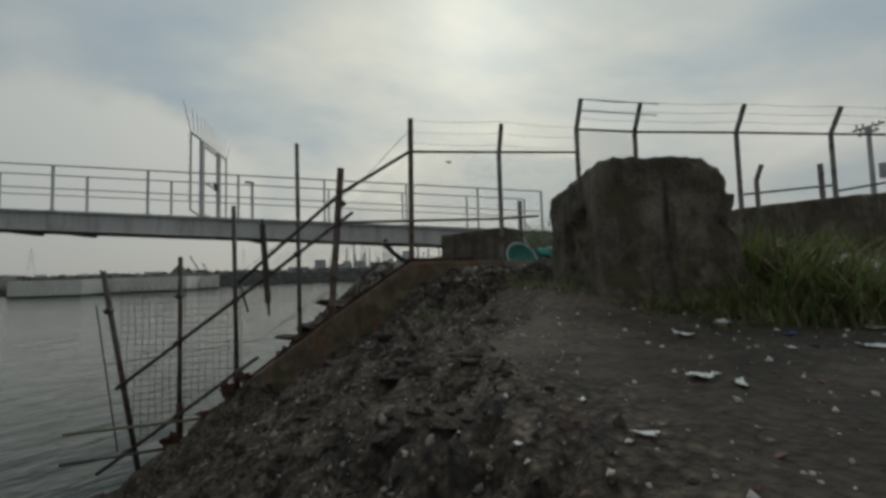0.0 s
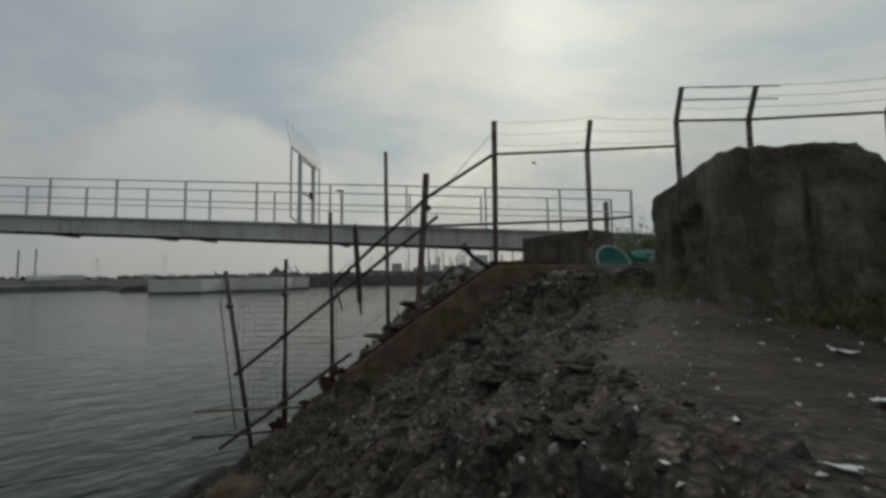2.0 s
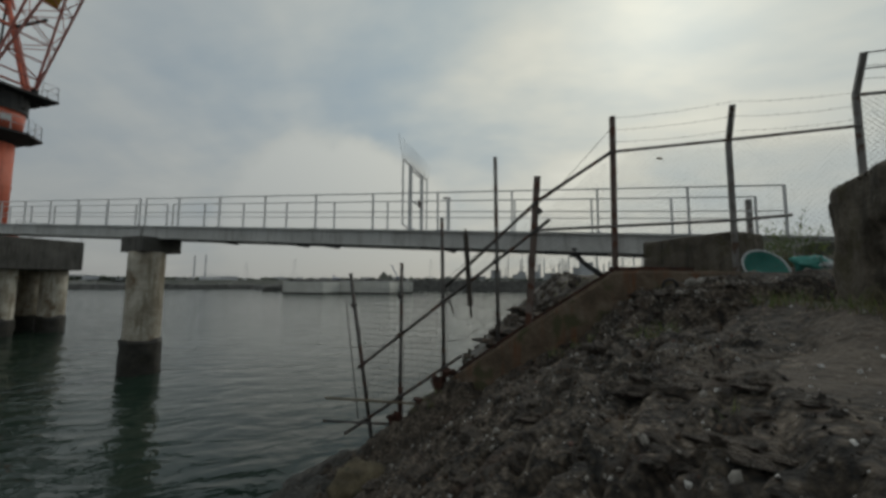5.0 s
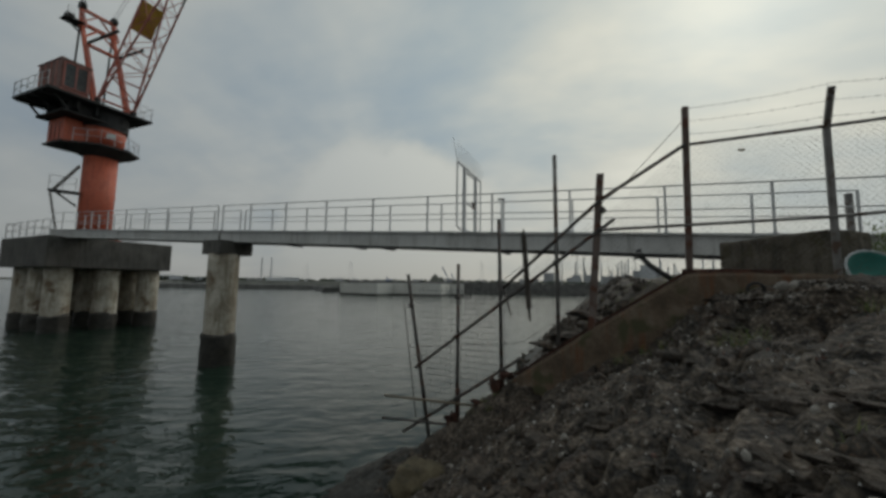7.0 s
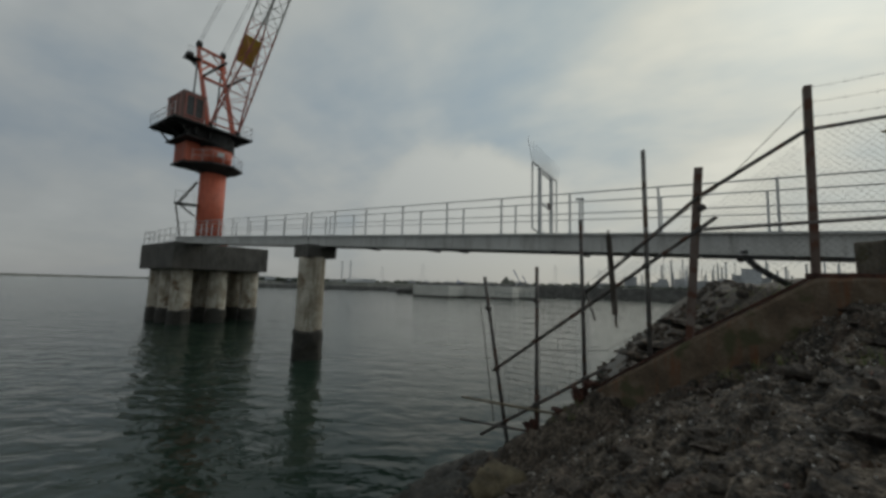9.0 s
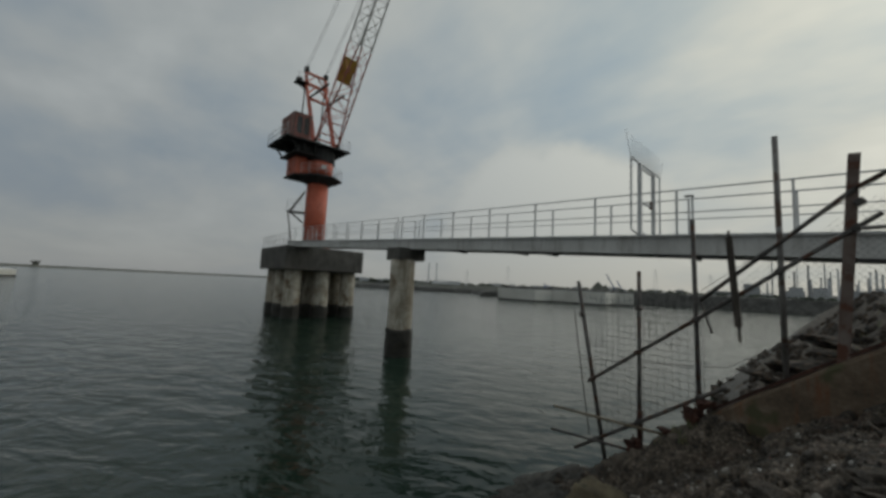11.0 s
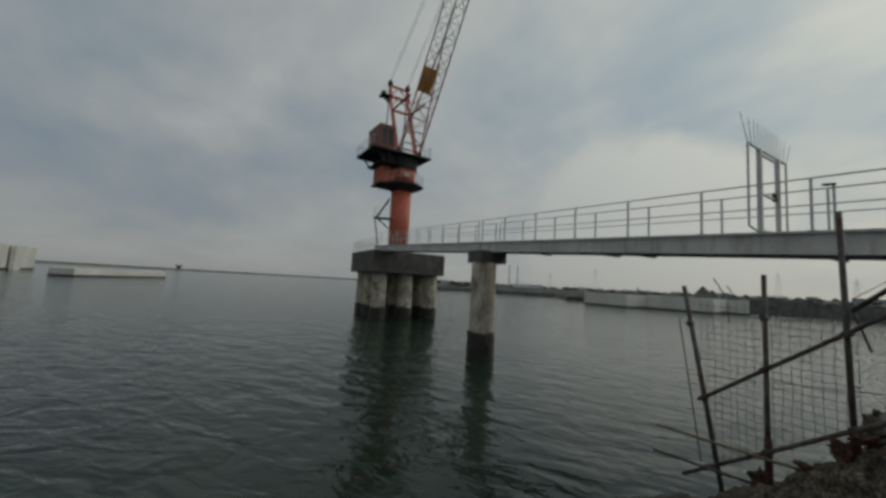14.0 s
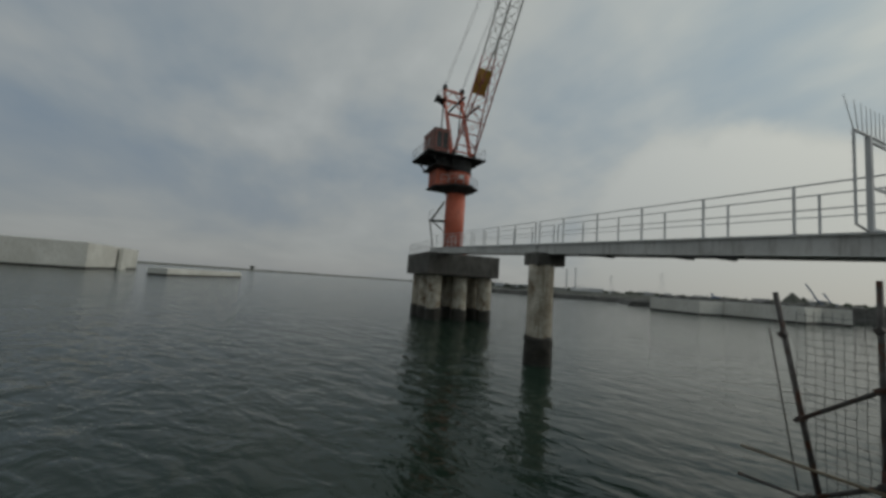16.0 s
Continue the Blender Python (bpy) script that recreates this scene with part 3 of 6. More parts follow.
def build_bridge():
    br = empty("access_bridge", (6.2, 9.9, 4.0), "grey steel footbridge with open railings over the water", "bridge")
    x_ends = ((6.1, -15.55), (-15.65, -34.6))
    for x0, x1 in x_ends:
        for side in (NEAR, FAR):
            bm = bmesh.new()
            bar(bm, on_deck(x0, side, -0.235), on_deck(x1, side, -0.235), 0.014, 0.42)
            girder = part("girder_web", bm, M_GIRD, br, "grey painted steel girder")
            for dz in (-0.012, -0.455):
                bm = bmesh.new()
                bar(bm, on_deck(x0, side, dz), on_deck(x1, side, dz), 0.16, 0.02)
                part("girder_flange", bm, M_GIRD, girder)
            if side == NEAR:
                n = 5 if x0 > 0 else 4
                for k in range(1, n):
                    x = x0 + (x1 - x0) * k / n
                    bm = bmesh.new()
                    bar(bm, on_deck(x - 0.28, side - 0.014, -0.235), on_deck(x + 0.28, side - 0.014, -0.235), 0.012, 0.36)
                    for i in range(4):
                        for j in (-0.36, -0.24, -0.12):
                            p = on_deck(x - 0.21 + 0.14 * i, side - 0.024, j)
                            tube(bm, p, p + Vector((0, -0.012, 0)), 0.012, 6)
                    part("splice_plate", bm, M_GIRD, girder, "bolted steel splice plate")
        bm = bmesh.new()
        a, b = on_deck(x0, FAR / 2, 0.018), on_deck(x1, FAR / 2, 0.018)
        bar(bm, a, b, FAR + 0.12, 0.035)
        part("deck", bm, M_GALV, br, "grey chequered steel deck")
    # soffit brackets under the near girder
    for x in (-2.6, -6.9, -8.2, -11.6, 0.9, 3.0):
        bm = bmesh.new()
        bar(bm, on_deck(x - 0.75, 0.06, -0.50), on_deck(x + 0.75, 0.06, -0.50), 0.30, 0.055, bevel=0.008)
        bar(bm, on_deck(x, 0.0, -0.485), on_deck(x, FAR, -0.485), 0.12, 0.08)
        part("cross_bracket", bm, M_BLACK, br, "dark steel bracket below the girder")
    posts = [5.21, 3.4] + [1.45 - 2.14 * k for k in range(8)] + [-15.42, -15.78] + [-17.85 - 2.1 * k for k in range(8)]
    for side, shift in ((NEAR, 0.0), (FAR, 0.0)):
        for x in posts:
            bm = bmesh.new()
            p = on_deck(x + shift, side)
            bar(bm, p, p + Vector((0, 0, 1.15)), 0.055, 0.045, bevel=0.006)
            box(bm, p + Vector((0, 0, 0.046)), (0.12, 0.1, 0.012))
            part("rail_post", bm, M_RAIL, br)
        for dz in (1.15, 0.58) if side == NEAR else (1.15, 0.60):
            for x0, x1 in ((5.21, -15.42), (-15.78, -34.4)):
                bm = bmesh.new()
                tube(bm, on_deck(x0, side, dz), on_deck(x1, side, dz), 0.019 if dz > 1 else 0.015, 8)
                part("handrail", bm, M_RAIL, br)
    # rusty closing post at the landward end
    bm = bmesh.new()
    p = on_deck(5.0, FAR - 0.15)
    bar(bm, p, p + Vector((0, 0, 1.05)), 0.12, 0.1, bevel=0.01)
    part("end_post", bm, M_POST, br, "rusted steel end post")
    # dark raking strut down to the bank
    bm = bmesh.new()
    pipe(bm, [Vector(p) for p in ((0.85, 10.3, 4.42), (0.93, 10.3, 4.22), (1.08, 10.3, 4.05), (1.28, 10.28, 3.89), (1.5, 10.26, 3.74), (1.85, 10.24, 3.56))], 0.062, 10)
    part("drain_hose", bm, M_RUBBER, br, "black hose curving from the girder to the bank", True)
    # abutment
    bm = bmesh.new()
    box(bm, (6.3, 10.35, 3.95), (1.6, 2.2, 0.85), (1, -0.088, 0), bevel=0.03)
    part("abutment", bm, M_CAP, br, "concrete bridge seat on the bank")
    return br


build_bridge()


def build_gate():
    x = -3.72
    g = empty("bridge_gate", on_deck(x, FAR / 2), "locked steel gate with a fan of anti-climb spikes", "gate")
    y0, y1, z0 = deck_y(x, -0.60), deck_y(x, FAR + 0.55), deck_z(x)
    zt = z0 + 2.0

    def at(y, z):
        return Vector((x, y, z))

    for y, w in ((deck_y(x, 0.02), 0.09), (deck_y(x, FAR - 0.02), 0.09)):
        bm = bmesh.new()
        bar(bm, at(y, z0), at(y, zt), w, 0.09, bevel=0.008)
        part("gate_post", bm, M_RAIL, g, "square steel gate post")
    for y in (y0, y1):
        bm = bmesh.new()
        tube(bm, at(y, z0 + 0.12), at(y, zt), 0.024)
        tube(bm, at(y, z0 + 0.12), at(deck_y(x, 0.02 if y == y0 else FAR - 0.02), z0 + 0.02), 0.022)
        part("wing_bar", bm, M_RAIL, g, "outer bar of the side wing")
    bm = bmesh.new()
    tube(bm, at(y0, zt), at(y1, zt), 0.026)
    part("top_bar", bm, M_RAIL, g)
    leaf_y = (deck_y(x, 0.12), deck_y(x, FAR - 0.12))
    bm = bmesh.new()
    for y in leaf_y:
        bar(bm, at(y, z0 + 0.08), at(y, zt - 0.1), 0.045, 0.045)
    for z in (z0 + 0.1, z0 + 0.95, zt - 0.1):
        bar(bm, at(leaf_y[0], z), at(leaf_y[1], z), 0.045, 0.045)
    leaf = part("gate_leaf", bm, M_RAIL, g, "steel framed gate leaf")
    bm = bmesh.new()
    box(bm, at(leaf_y[1] - 0.12, z0 + 1.0), (0.07, 0.14, 0.2), bevel=0.01)
    part("lock_case", bm, M_RUST, leaf, "rusty lock case")
    n = 13
    for k in range(n):
        y = y0 + (y1 - y0) * k / (n - 1)
        fan = 0.38 * (2 * k / (n - 1) - 1) ** 5
        bm = bmesh.new()
        tube(bm, at(y, zt), at(y + fan, zt + 0.62), 0.011, 6, 0.005)
        part("spike", bm, M_RAIL, g)
    for y, s in ((y0, -1), (y1, 1)):
        for k in range(9):
            z = z0 + 0.35 + 0.19 * k
            bm = bmesh.new()
            tube(bm, at(y, z), at(y + s * 0.13, z + 0.05), 0.008, 5, 0.004)
            part("side_spike", bm, M_RAIL, g)
    # little lamp on a post by the gate
    lx = -2.5
    lamp = empty("deck_lamp", on_deck(lx, 0.06), "small grey lamp post on the bridge deck", "lamp")
    p = on_deck(lx, 0.06)
    bm = bmesh.new()
    tube(bm, p, p + Vector((0, 0, 0.98)), 0.024)
    part("lamp_pole", bm, M_RAIL, lamp)
    bm = bmesh.new()
    bar(bm, p + Vector((0.03, 0, 0.98)), p + Vector((-0.17, 0.01, 1.0)), 0.08, 0.045, bevel=0.012)
    part("lamp_head", bm, M_BLACK, lamp, "dark flat lamp head")


build_gate()


def pile(bm_pale, bm_dark, x, y, z1, r, seed, tide=1.25):
    """A round pile with a swollen, ragged band of growth up to the tide mark."""
    n = 28
    for bm, za, zb, grow, rows in ((bm_pale, tide - 0.05, z1, 0.0, 10), (bm_dark, -1.2, tide, 0.05, 14)):
        rings = []
        for j in range(rows + 1):
            z = za + (zb - za) * j / rows
            ring = []
            for k in range(n):
                a = 2 * math.pi * k / n
                q = Vector((math.cos(a), math.sin(a), z * 0.8)) * 2.2 + Vector((seed, seed * 2, 0))
                top = 0.22 * noise.noise(q * 0.5) if grow and j == rows else 0
                rr = r + grow * (1.2 + 1.6 * noise.noise(q * 1.8)) + (0.012 * noise.noise(q))
                ring.append(bm.verts.new((x + rr * math.cos(a), y + rr * math.sin(a), z + top)))
            rings.append(ring)
        for a, b in zip(rings[:-1], rings[1:]):
            for k in range(n):
                bm.faces.new((a[k], a[(k + 1) % n], b[(k + 1) % n], b[k]))
        bm.faces.new(rings[-1])


def build_pier():
    p = empty("bridge_pier", (-15.05, 11.66, -1.0), "round concrete pier with a dark tide mark", "pier")
    a, b = bmesh.new(), bmesh.new()
    pile(a, b, -15.05, 11.66, 4.66, 0.60, 3.0, 1.3)
    part("shaft", a, M_PIER, p, "pale stained concrete shaft", True)
    part("tide_growth", b, M_TIDE, p, "black wet growth below the tide mark", True)
    bm = bmesh.new()
    box(bm, (-15.1, 11.85, 4.945), (1.25, 1.5, 0.60), (1, -0.088, 0), bevel=0.03)
    part("cap", bm, M_CAP, p, "dark square pier cap")


build_pier()


# ---- the crane platform ----
PF = Vector((0.05, 1.0, 0)).normalized()
PB = Vector((-PF.y, PF.x, 0))
PC = Vector((-35.4, 16.2, 0))


def build_platform():
    p = empty("crane_platform", (PC.x, PC.y, -1.0), "thick concrete platform on round piles in the water", "platform")
    bm = bmesh.new()
    box(bm, PC + Vector((0, 0, 5.24)), (7.3, 7.2, 2.02), PF, bevel=0.06)
    part("slab", bm, M_CAP, p, "dark weathered concrete slab")
    bm = bmesh.new()
    end = on_deck(-34.4, 0.55)
    box(bm, Vector((end.x + 0.2, end.y, 6.26)), (1.5, 1.9, 0.16), BX, bevel=0.03)
    part("bearing_plinth", bm, M_CAP, p)
    for i in (-1, 0, 1):
        for j in (-1, 0, 1):
            c = PC + PF * (2.62 * i + 0.12) + PB * (2.4 * j)
            a, b = bmesh.new(), bmesh.new()
            pile(a, b, c.x, c.y, 4.26, 0.70, 5.0 + i + 3 * j, 1.1)
            shaft = part("support_column", a, M_PIER, p, "pale stained concrete pile", True)
            part("tide_growth", b, M_TIDE, shaft, "black wet growth below the tide mark", True)
    # railing round the edge
    corners = [PC + PF * (3.5 * s) + PB * (3.45 * t) + Vector((0, 0, 6.24)) for s, t in ((-1, 1), (-1, -1), (1, -1), (1, 1))]
    runs = ((corners[0], corners[1], 6), (corners[2], corners[3], 6), (corners[3], corners[0], 7), (corners[1] + PF * 3.6, corners[2], 4))
    for a, b, n in runs:
        for k in range(n + 1):
            q = a + (b - a) * k / n
            bm = bmesh.new()
            tube(bm, q, q + Vector((0, 0, 1.05)), 0.028, 6)
            part("rail_post", bm, M_RAIL, p)
        for dz in (1.05, 0.55):
            bm = bmesh.new()
            tube(bm, a + Vector((0, 0, dz)), b + Vector((0, 0, dz)), 0.022, 6)
            part("handrail", bm, M_RAIL, p)


build_platform()

# ---- the crane ----
CA = Vector((-36.0, 16.5, 0))                 # foot of the column
CR = Vector((0.421, 0.907, 0)).normalized()   # across the view
CO = Vector((CR.y, -CR.x, 0))                 # from the column towards the bank
CX, CY = Vector((1, 0, 0)), Vector((0, 1, 0))  # the way the jib points, and its hinge line


def octagon(bm, r, z0, z1, n=10, r2=None, turn=0.0):
    m = Matrix.Translation(CA + Vector((0, 0, (z0 + z1) / 2))) @ Matrix.Rotation(turn, 4, "Z")
    bmesh.ops.create_cone(bm, cap_ends=True, segments=n, radius1=r, radius2=r2 or r, depth=z1 - z0, matrix=m)


def crane_rails(parent, a, b, n, h=1.05):
    a, b = Vector(a), Vector(b)
    for i in range(n + 1):
        q = a.lerp(b, i / n)
        bm = bmesh.new()
        tube(bm, q, q + Vector((0, 0, h)), 0.025, 6)
        part("rail_post", bm, M_RAIL, parent)
    for dz in (h, h * 0.52):
        bm = bmesh.new()
        tube(bm, a + Vector((0, 0, dz)), b + Vector((0, 0, dz)), 0.02, 6)
        part("handrail", bm, M_RAIL, parent)


def crane_bar(c, name, a, b, w, mat, label=""):
    bm = bmesh.new()
    bar(bm, a, b, w, w, bevel=w * 0.08)
    return part(name, bm, mat, c, label)


def build_column(c):
    bm = bmesh.new()
    octagon(bm, 1.04, 6.25, 13.7, 36)
    mast = part("column", bm, M_RED, c, "round orange steel column", True)
    for z, r in ((6.33, 1.4), (9.9, 1.075), (13.2, 1.2)):
        bm = bmesh.new()
        octagon(bm, r, z - 0.07, z + 0.07, 36)
        part("flange", bm, M_RED, mast)
    for k in range(12):
        a = 2 * math.pi * k / 12
        bm = bmesh.new()
        q = CA + Vector((1.03 * math.cos(a), 1.03 * math.sin(a), 6.4))
        o = CA + Vector((1.36 * math.cos(a), 1.36 * math.sin(a), 6.4))
        bm.faces.new([bm.verts.new(v) for v in (q, o, q + Vector((0, 0, 0.7)))])
        got = bmesh.ops.extrude_face_region(bm, geom=bm.faces[:])
        bmesh.ops.translate(bm, verts=[v for v in got["geom"] if isinstance(v, bmesh.types.BMVert)], vec=Vector((-math.sin(a), math.cos(a), 0)) * 0.04)
        part("gusset", bm, M_RED, mast)
    for s, d, h, mat in ((1.35, 0.9, 0.75, M_RED), (-0.5, 1.5, 0.9, M_CABIN), (0.55, 1.6, 0.65, M_BLACK), (-1.25, 1.0, 0.7, M_BLACK), (0.05, 1.7, 0.5, M_CABIN)):
        bm = bmesh.new()
        box(bm, CA + CR * s + CO * d + Vector((0, 0, 6.25 + h / 2)), (0.46, 0.42, h), CR, bevel=0.03)
        part("base_cabinet", bm, mat, c, "small painted equipment cabinet")
    # lower ring gallery
    bm = bmesh.new()
    octagon(bm, 2.3, 13.40, 13.55, 8, turn=0.3)
    octagon(bm, 1.1, 12.85, 13.40, 8, 2.15, 0.3)
    box(bm, CA + Vector((-0.9, -1.5, 13.47)), (2.6, 2.3, 0.14), CX)
    gal = part("gallery", bm, M_BLACK, c, "dark eight-sided walkway")
    pts = [CA + Vector((2.2 * math.cos(0.3 + k * math.pi / 4), 2.2 * math.sin(0.3 + k * math.pi / 4), 13.55)) for k in range(8)]
    for k in (0, 1, 2, 6, 7):
        crane_rails(gal, pts[k], pts[(k + 1) % 8], 2, 1.0)
    # slewing drum and the winch house that hangs beside it
    bm = bmesh.new()
    octagon(bm, 1.28, 13.55, 15.38, 32, 1.4)
    slew = part("slewing_drum", bm, M_RED, c, "orange slewing drum", True)
    bm = bmesh.new()
    box(bm, CA + CR * 0.42 + CO * 1.33 + Vector((0, 0, 14.5)), (0.5, 0.05, 0.36), CR)
    part("sign_plate", bm, M_PAPER, slew, "blank white plate")
    bm = bmesh.new()
    box(bm, CA + Vector((-0.85, -1.55, 14.42)), (2.3, 1.9, 1.75), CX, bevel=0.04)
    house = part("winch_house", bm, M_RED, c, "faded red machinery box under the deck")
    for dx in (-0.6, 0.0, 0.6):
        bm = bmesh.new()
        box(bm, CA + Vector((-0.85 + dx, -2.51, 14.28)), (0.06, 0.05, 1.4), CX)
        part("panel_rib", bm, M_CABIN, house)


def build_crane_deck(c):
    # lower dark frame, then the machinery deck
    bm = bmesh.new()
    box(bm, (-36.5, 15.35, 15.42), (3.9, 3.9, 0.12), CX, bevel=0.02)
    octagon(bm, 1.5, 15.1, 16.4, 20)
    for y in (14.2, 15.3, 16.9):
        box(bm, (-36.4, y, 16.05), (3.8, 0.16, 0.7), CX)
    for x in (-37.9, -36.9, -35.0):
        box(bm, (x, 15.6, 16.05), (0.16, 3.6, 0.7), CX)
    part("slew_frame", bm, M_BLACK, c, "dark braced slewing frame")
    bm = bmesh.new()
    box(bm, (-36.48, 15.53, 16.48), (4.95, 6.46, 0.18), CX, bevel=0.02)
    deck = part("upper_deck", bm, M_BLACK, c, "dark steel machinery deck")
    for x in (-38.6, -37.4, -36.2, -35.0):
        bm = bmesh.new()
        bar(bm, (x, 12.4, 16.31), (x, 18.6, 16.31), 0.1, 0.16)
        part("deck_joist", bm, M_BLACK, deck)
    for x in (-38.4, -36.4, -34.6):
        bm = bmesh.new()
        bar(bm, (x, 12.9, 16.34), (x, 13.7, 15.5), 0.12, 0.12)
        part("deck_bracket", bm, M_BLACK, deck)
    crane_rails(deck, (-38.9, 12.35, 16.57), (-34.1, 12.35, 16.57), 5)
    crane_rails(deck, (-38.9, 12.35, 16.57), (-38.9, 18.7, 16.57), 5)
    crane_rails(deck, (-34.1, 17.8, 16.57), (-34.1, 18.7, 16.57), 1)
    crane_rails(deck, (-38.9, 18.7, 16.57), (-34.1, 18.7, 16.57), 4)
    # machinery cabin
    bm = bmesh.new()
    box(bm, (-36.5, 14.05, 17.86), (3.2, 1.7, 2.58), CX, bevel=0.06)
    cab = part("machinery_cabin", bm, M_CABIN, c, "boxy rusty red machinery cabin")
    bm = bmesh.new()
    box(bm, (-36.5, 14.05, 19.19), (3.32, 1.82, 0.1), CX, bevel=0.03)
    part("roof", bm, M_CABIN, cab)
    bm = bmesh.new()
    box(bm, (-34.885, 14.05, 18.05), (0.05, 1.3, 1.75), CX, bevel=0.015)
    win = part("window", bm, M_GLASS, cab, "dusty dark cabin window")
    for y in (13.38, 14.05, 14.72):
        bm = bmesh.new()
        box(bm, (-34.86, y, 18.05), (0.06, 0.07, 1.85), CX)
        part("window_frame", bm, M_PINK, win)
    for z in (17.15, 18.95):
        bm = bmesh.new()
        box(bm, (-34.86, 14.05, z), (0.06, 1.4, 0.07), CX)
        part("window_frame", bm, M_PINK, win)
    for x in (-37.9, -37.1, -36.3, -35.5):
        bm = bmesh.new()
        box(bm, (x, 13.19, 17.86), (0.07, 0.05, 2.5), CX)
        part("panel_rib", bm, M_PINK, cab)
    bm = bmesh.new()
    box(bm, (-34.885, 14.05, 16.78), (0.07, 1.7, 0.34), CX)
    part("sill_beam", bm, M_PINK, cab)


def build_a_frame(c):
    k0, k1 = 15.25, 17.4
    for y in (k0, k1):
        crane_bar(c, "front_leg", (-35.0, y, 16.55), (-38.0, y, 24.0), 0.24, M_RED, "red A-frame leg")
        crane_bar(c, "back_stay", (-38.65, y, 16.55), (-38.25, y, 23.9), 0.11, M_BLACK)
        crane_bar(c, "head_post", (-38.0, y, 23.6), (-38.2, y, 25.4), 0.28, M_RED)
        crane_bar(c, "head_strut", (-37.2, y, 23.4), (-38.15, y, 25.2), 0.13, M_PINK)
        crane_bar(c, "jib_stop", (-36.8, y, 22.0), (-33.6 if y == k1 else -32.7, y, 21.95), 0.15, M_BLACK)
        crane_bar(c, "raking_leg", (-34.6, y, 16.6), (-36.9, y, 22.0), 0.15, M_PINK)
        bm = bmesh.new()
        tube(bm, (-38.2, y - 0.16, 25.55), (-38.2, y + 0.16, 25.55), 0.34, 18)
        part("sheave", bm, M_BLACK, c, "black rope sheave")
        crane_bar(c, "sheave_bracket", (-38.2, y, 25.3), (-38.2, y, 25.95), 0.16, M_BLACK)
    for x, z, w in ((-38.2, 25.3, 0.22), (-38.0, 24.0, 0.26), (-36.85, 21.9, 0.22)):
        crane_bar(c, "cross_beam", (x, k0, z), (x, k1, z), w, M_RED)
    mid = (k0 + k1) / 2
    for y in (k0, k1):
        crane_bar(c, "knee_brace", (-37.4, y, 22.7), (-38.0, mid, 24.0), 0.13, M_RED)
        crane_bar(c, "head_brace", (-38.05, y, 24.1), (-38.2, mid, 25.3), 0.11, M_PINK)
    bm = bmesh.new()
    box(bm, (-38.1, 14.75, 23.85), (1.1, 1.2, 0.1), CX)
    bar(bm, (-38.1, 14.2, 23.85), (-38.1, 15.25, 23.2), 0.1, 0.1)
    box(bm, (-38.1, 14.5, 24.1), (0.6, 0.5, 0.4), CX, bevel=0.05)
    plat = part("head_platform", bm, M_BLACK, c, "small dark service platform")
    crane_rails(plat, (-37.6, 14.2, 23.9), (-37.6, 15.2, 23.9), 1, 0.8)


def build_jib(c):
    foot = Vector((-34.35, 16.33, 16.75))
    lift = radians(57.5)
    axis = Vector((math.cos(lift), 0, math.sin(lift)))
    rear = Vector((-math.sin(lift), 0, math.cos(lift)))
    length = 29.0

    def jp(t, u, v):
        # wide at the hinge and deep further up
        wide = 1.18 + (0.60 - 1.18) * min(t / 10.4, 1.0) - 0.1 * smooth01((t - 10.4) / 8)
        deep = 0.06 + 1.16 * min(t / 10.4, 1.0)
        return foot + axis * t + rear * (u * deep) + CY * (v * wide)

    red_top = 9.3
    for u in (-1, 1):
        for v in (-1, 1):
            for t0, t1, mat, label in ((0, red_top, M_PINK, "red painted chord"), (red_top, length, M_WHITE, "off-white painted chord")):
                ts = [t0] + [t for t in (10.4, 14.0, 18.4) if t0 < t < t1] + [t1]
                bm = bmesh.new()
                pipe(bm, [jp(t, u, v) for t in ts], 0.075, 8)
                part("chord", bm, mat, c, label)
    t, i = 0.9, 0
    while t < length - 1.2:
        step = 1.25
        a, b = t, t + step
        s = 1 if i % 2 else -1
        mat = M_PINK if a < red_top - 0.4 else M_WHITE
        bars = [(jp(a, -s, v), jp(b, s, v)) for v in (-1, 1)] + [(jp(a, u, -s), jp(b, u, s)) for u in (-1, 1)]
        bars += [(jp(a, u, -1), jp(a, u, 1)) for u in (-1, 1)]
        for p, q in bars:
            bm = bmesh.new()
            tube(bm, p, q, 0.032, 5)
            part("lacing_bar", bm, mat, c)
        t, i = b, i + 1
    # yellow box on the rear face
    bm = bmesh.new()
    a, b = jp(5.9, 1.0, 0), jp(8.2, 1.0, 0)
    box(bm, (a + b) / 2 + rear * 0.18, ((b - a).length, 1.4, 0.3), axis, rear, 0.03)
    bx = part("ballast_box", bm, M_YELLOW, c, "ochre yellow box on the jib")
    for f in (0.3, 0.7):
        bm = bmesh.new()
        box(bm, a.lerp(b, f) + rear * 0.34, (0.07, 1.5, 0.04), axis, rear)
        part("box_rib", bm, M_YELLOW, bx)
    tip = foot + axis * length
    for y in (15.25, 17.4):
        for dy in (-0.1, 0.1):
            bm = bmesh.new()
            tube(bm, (-38.15, y + dy, 25.85), tip + CY * ((y - 16.33) * 0.5 + dy), 0.018, 5)
            part("luffing_rope", bm, M_BLACK, c)
    for v in (-1, 1):
        bm = bmesh.new()
        box(bm, foot + CY * (1.18 * v) + Vector((0.02, 0, -0.02)), (0.42, 0.26, 0.5), CX, bevel=0.05)
        part("foot_bracket", bm, M_BLACK, c)
    crane_bar(c, "hinge_beam", foot + CY * -1.2 + Vector((0.05, 0, 0.2)), foot + CY * 1.2 + Vector((0.05, 0, 0.2)), 0.13, M_RED)


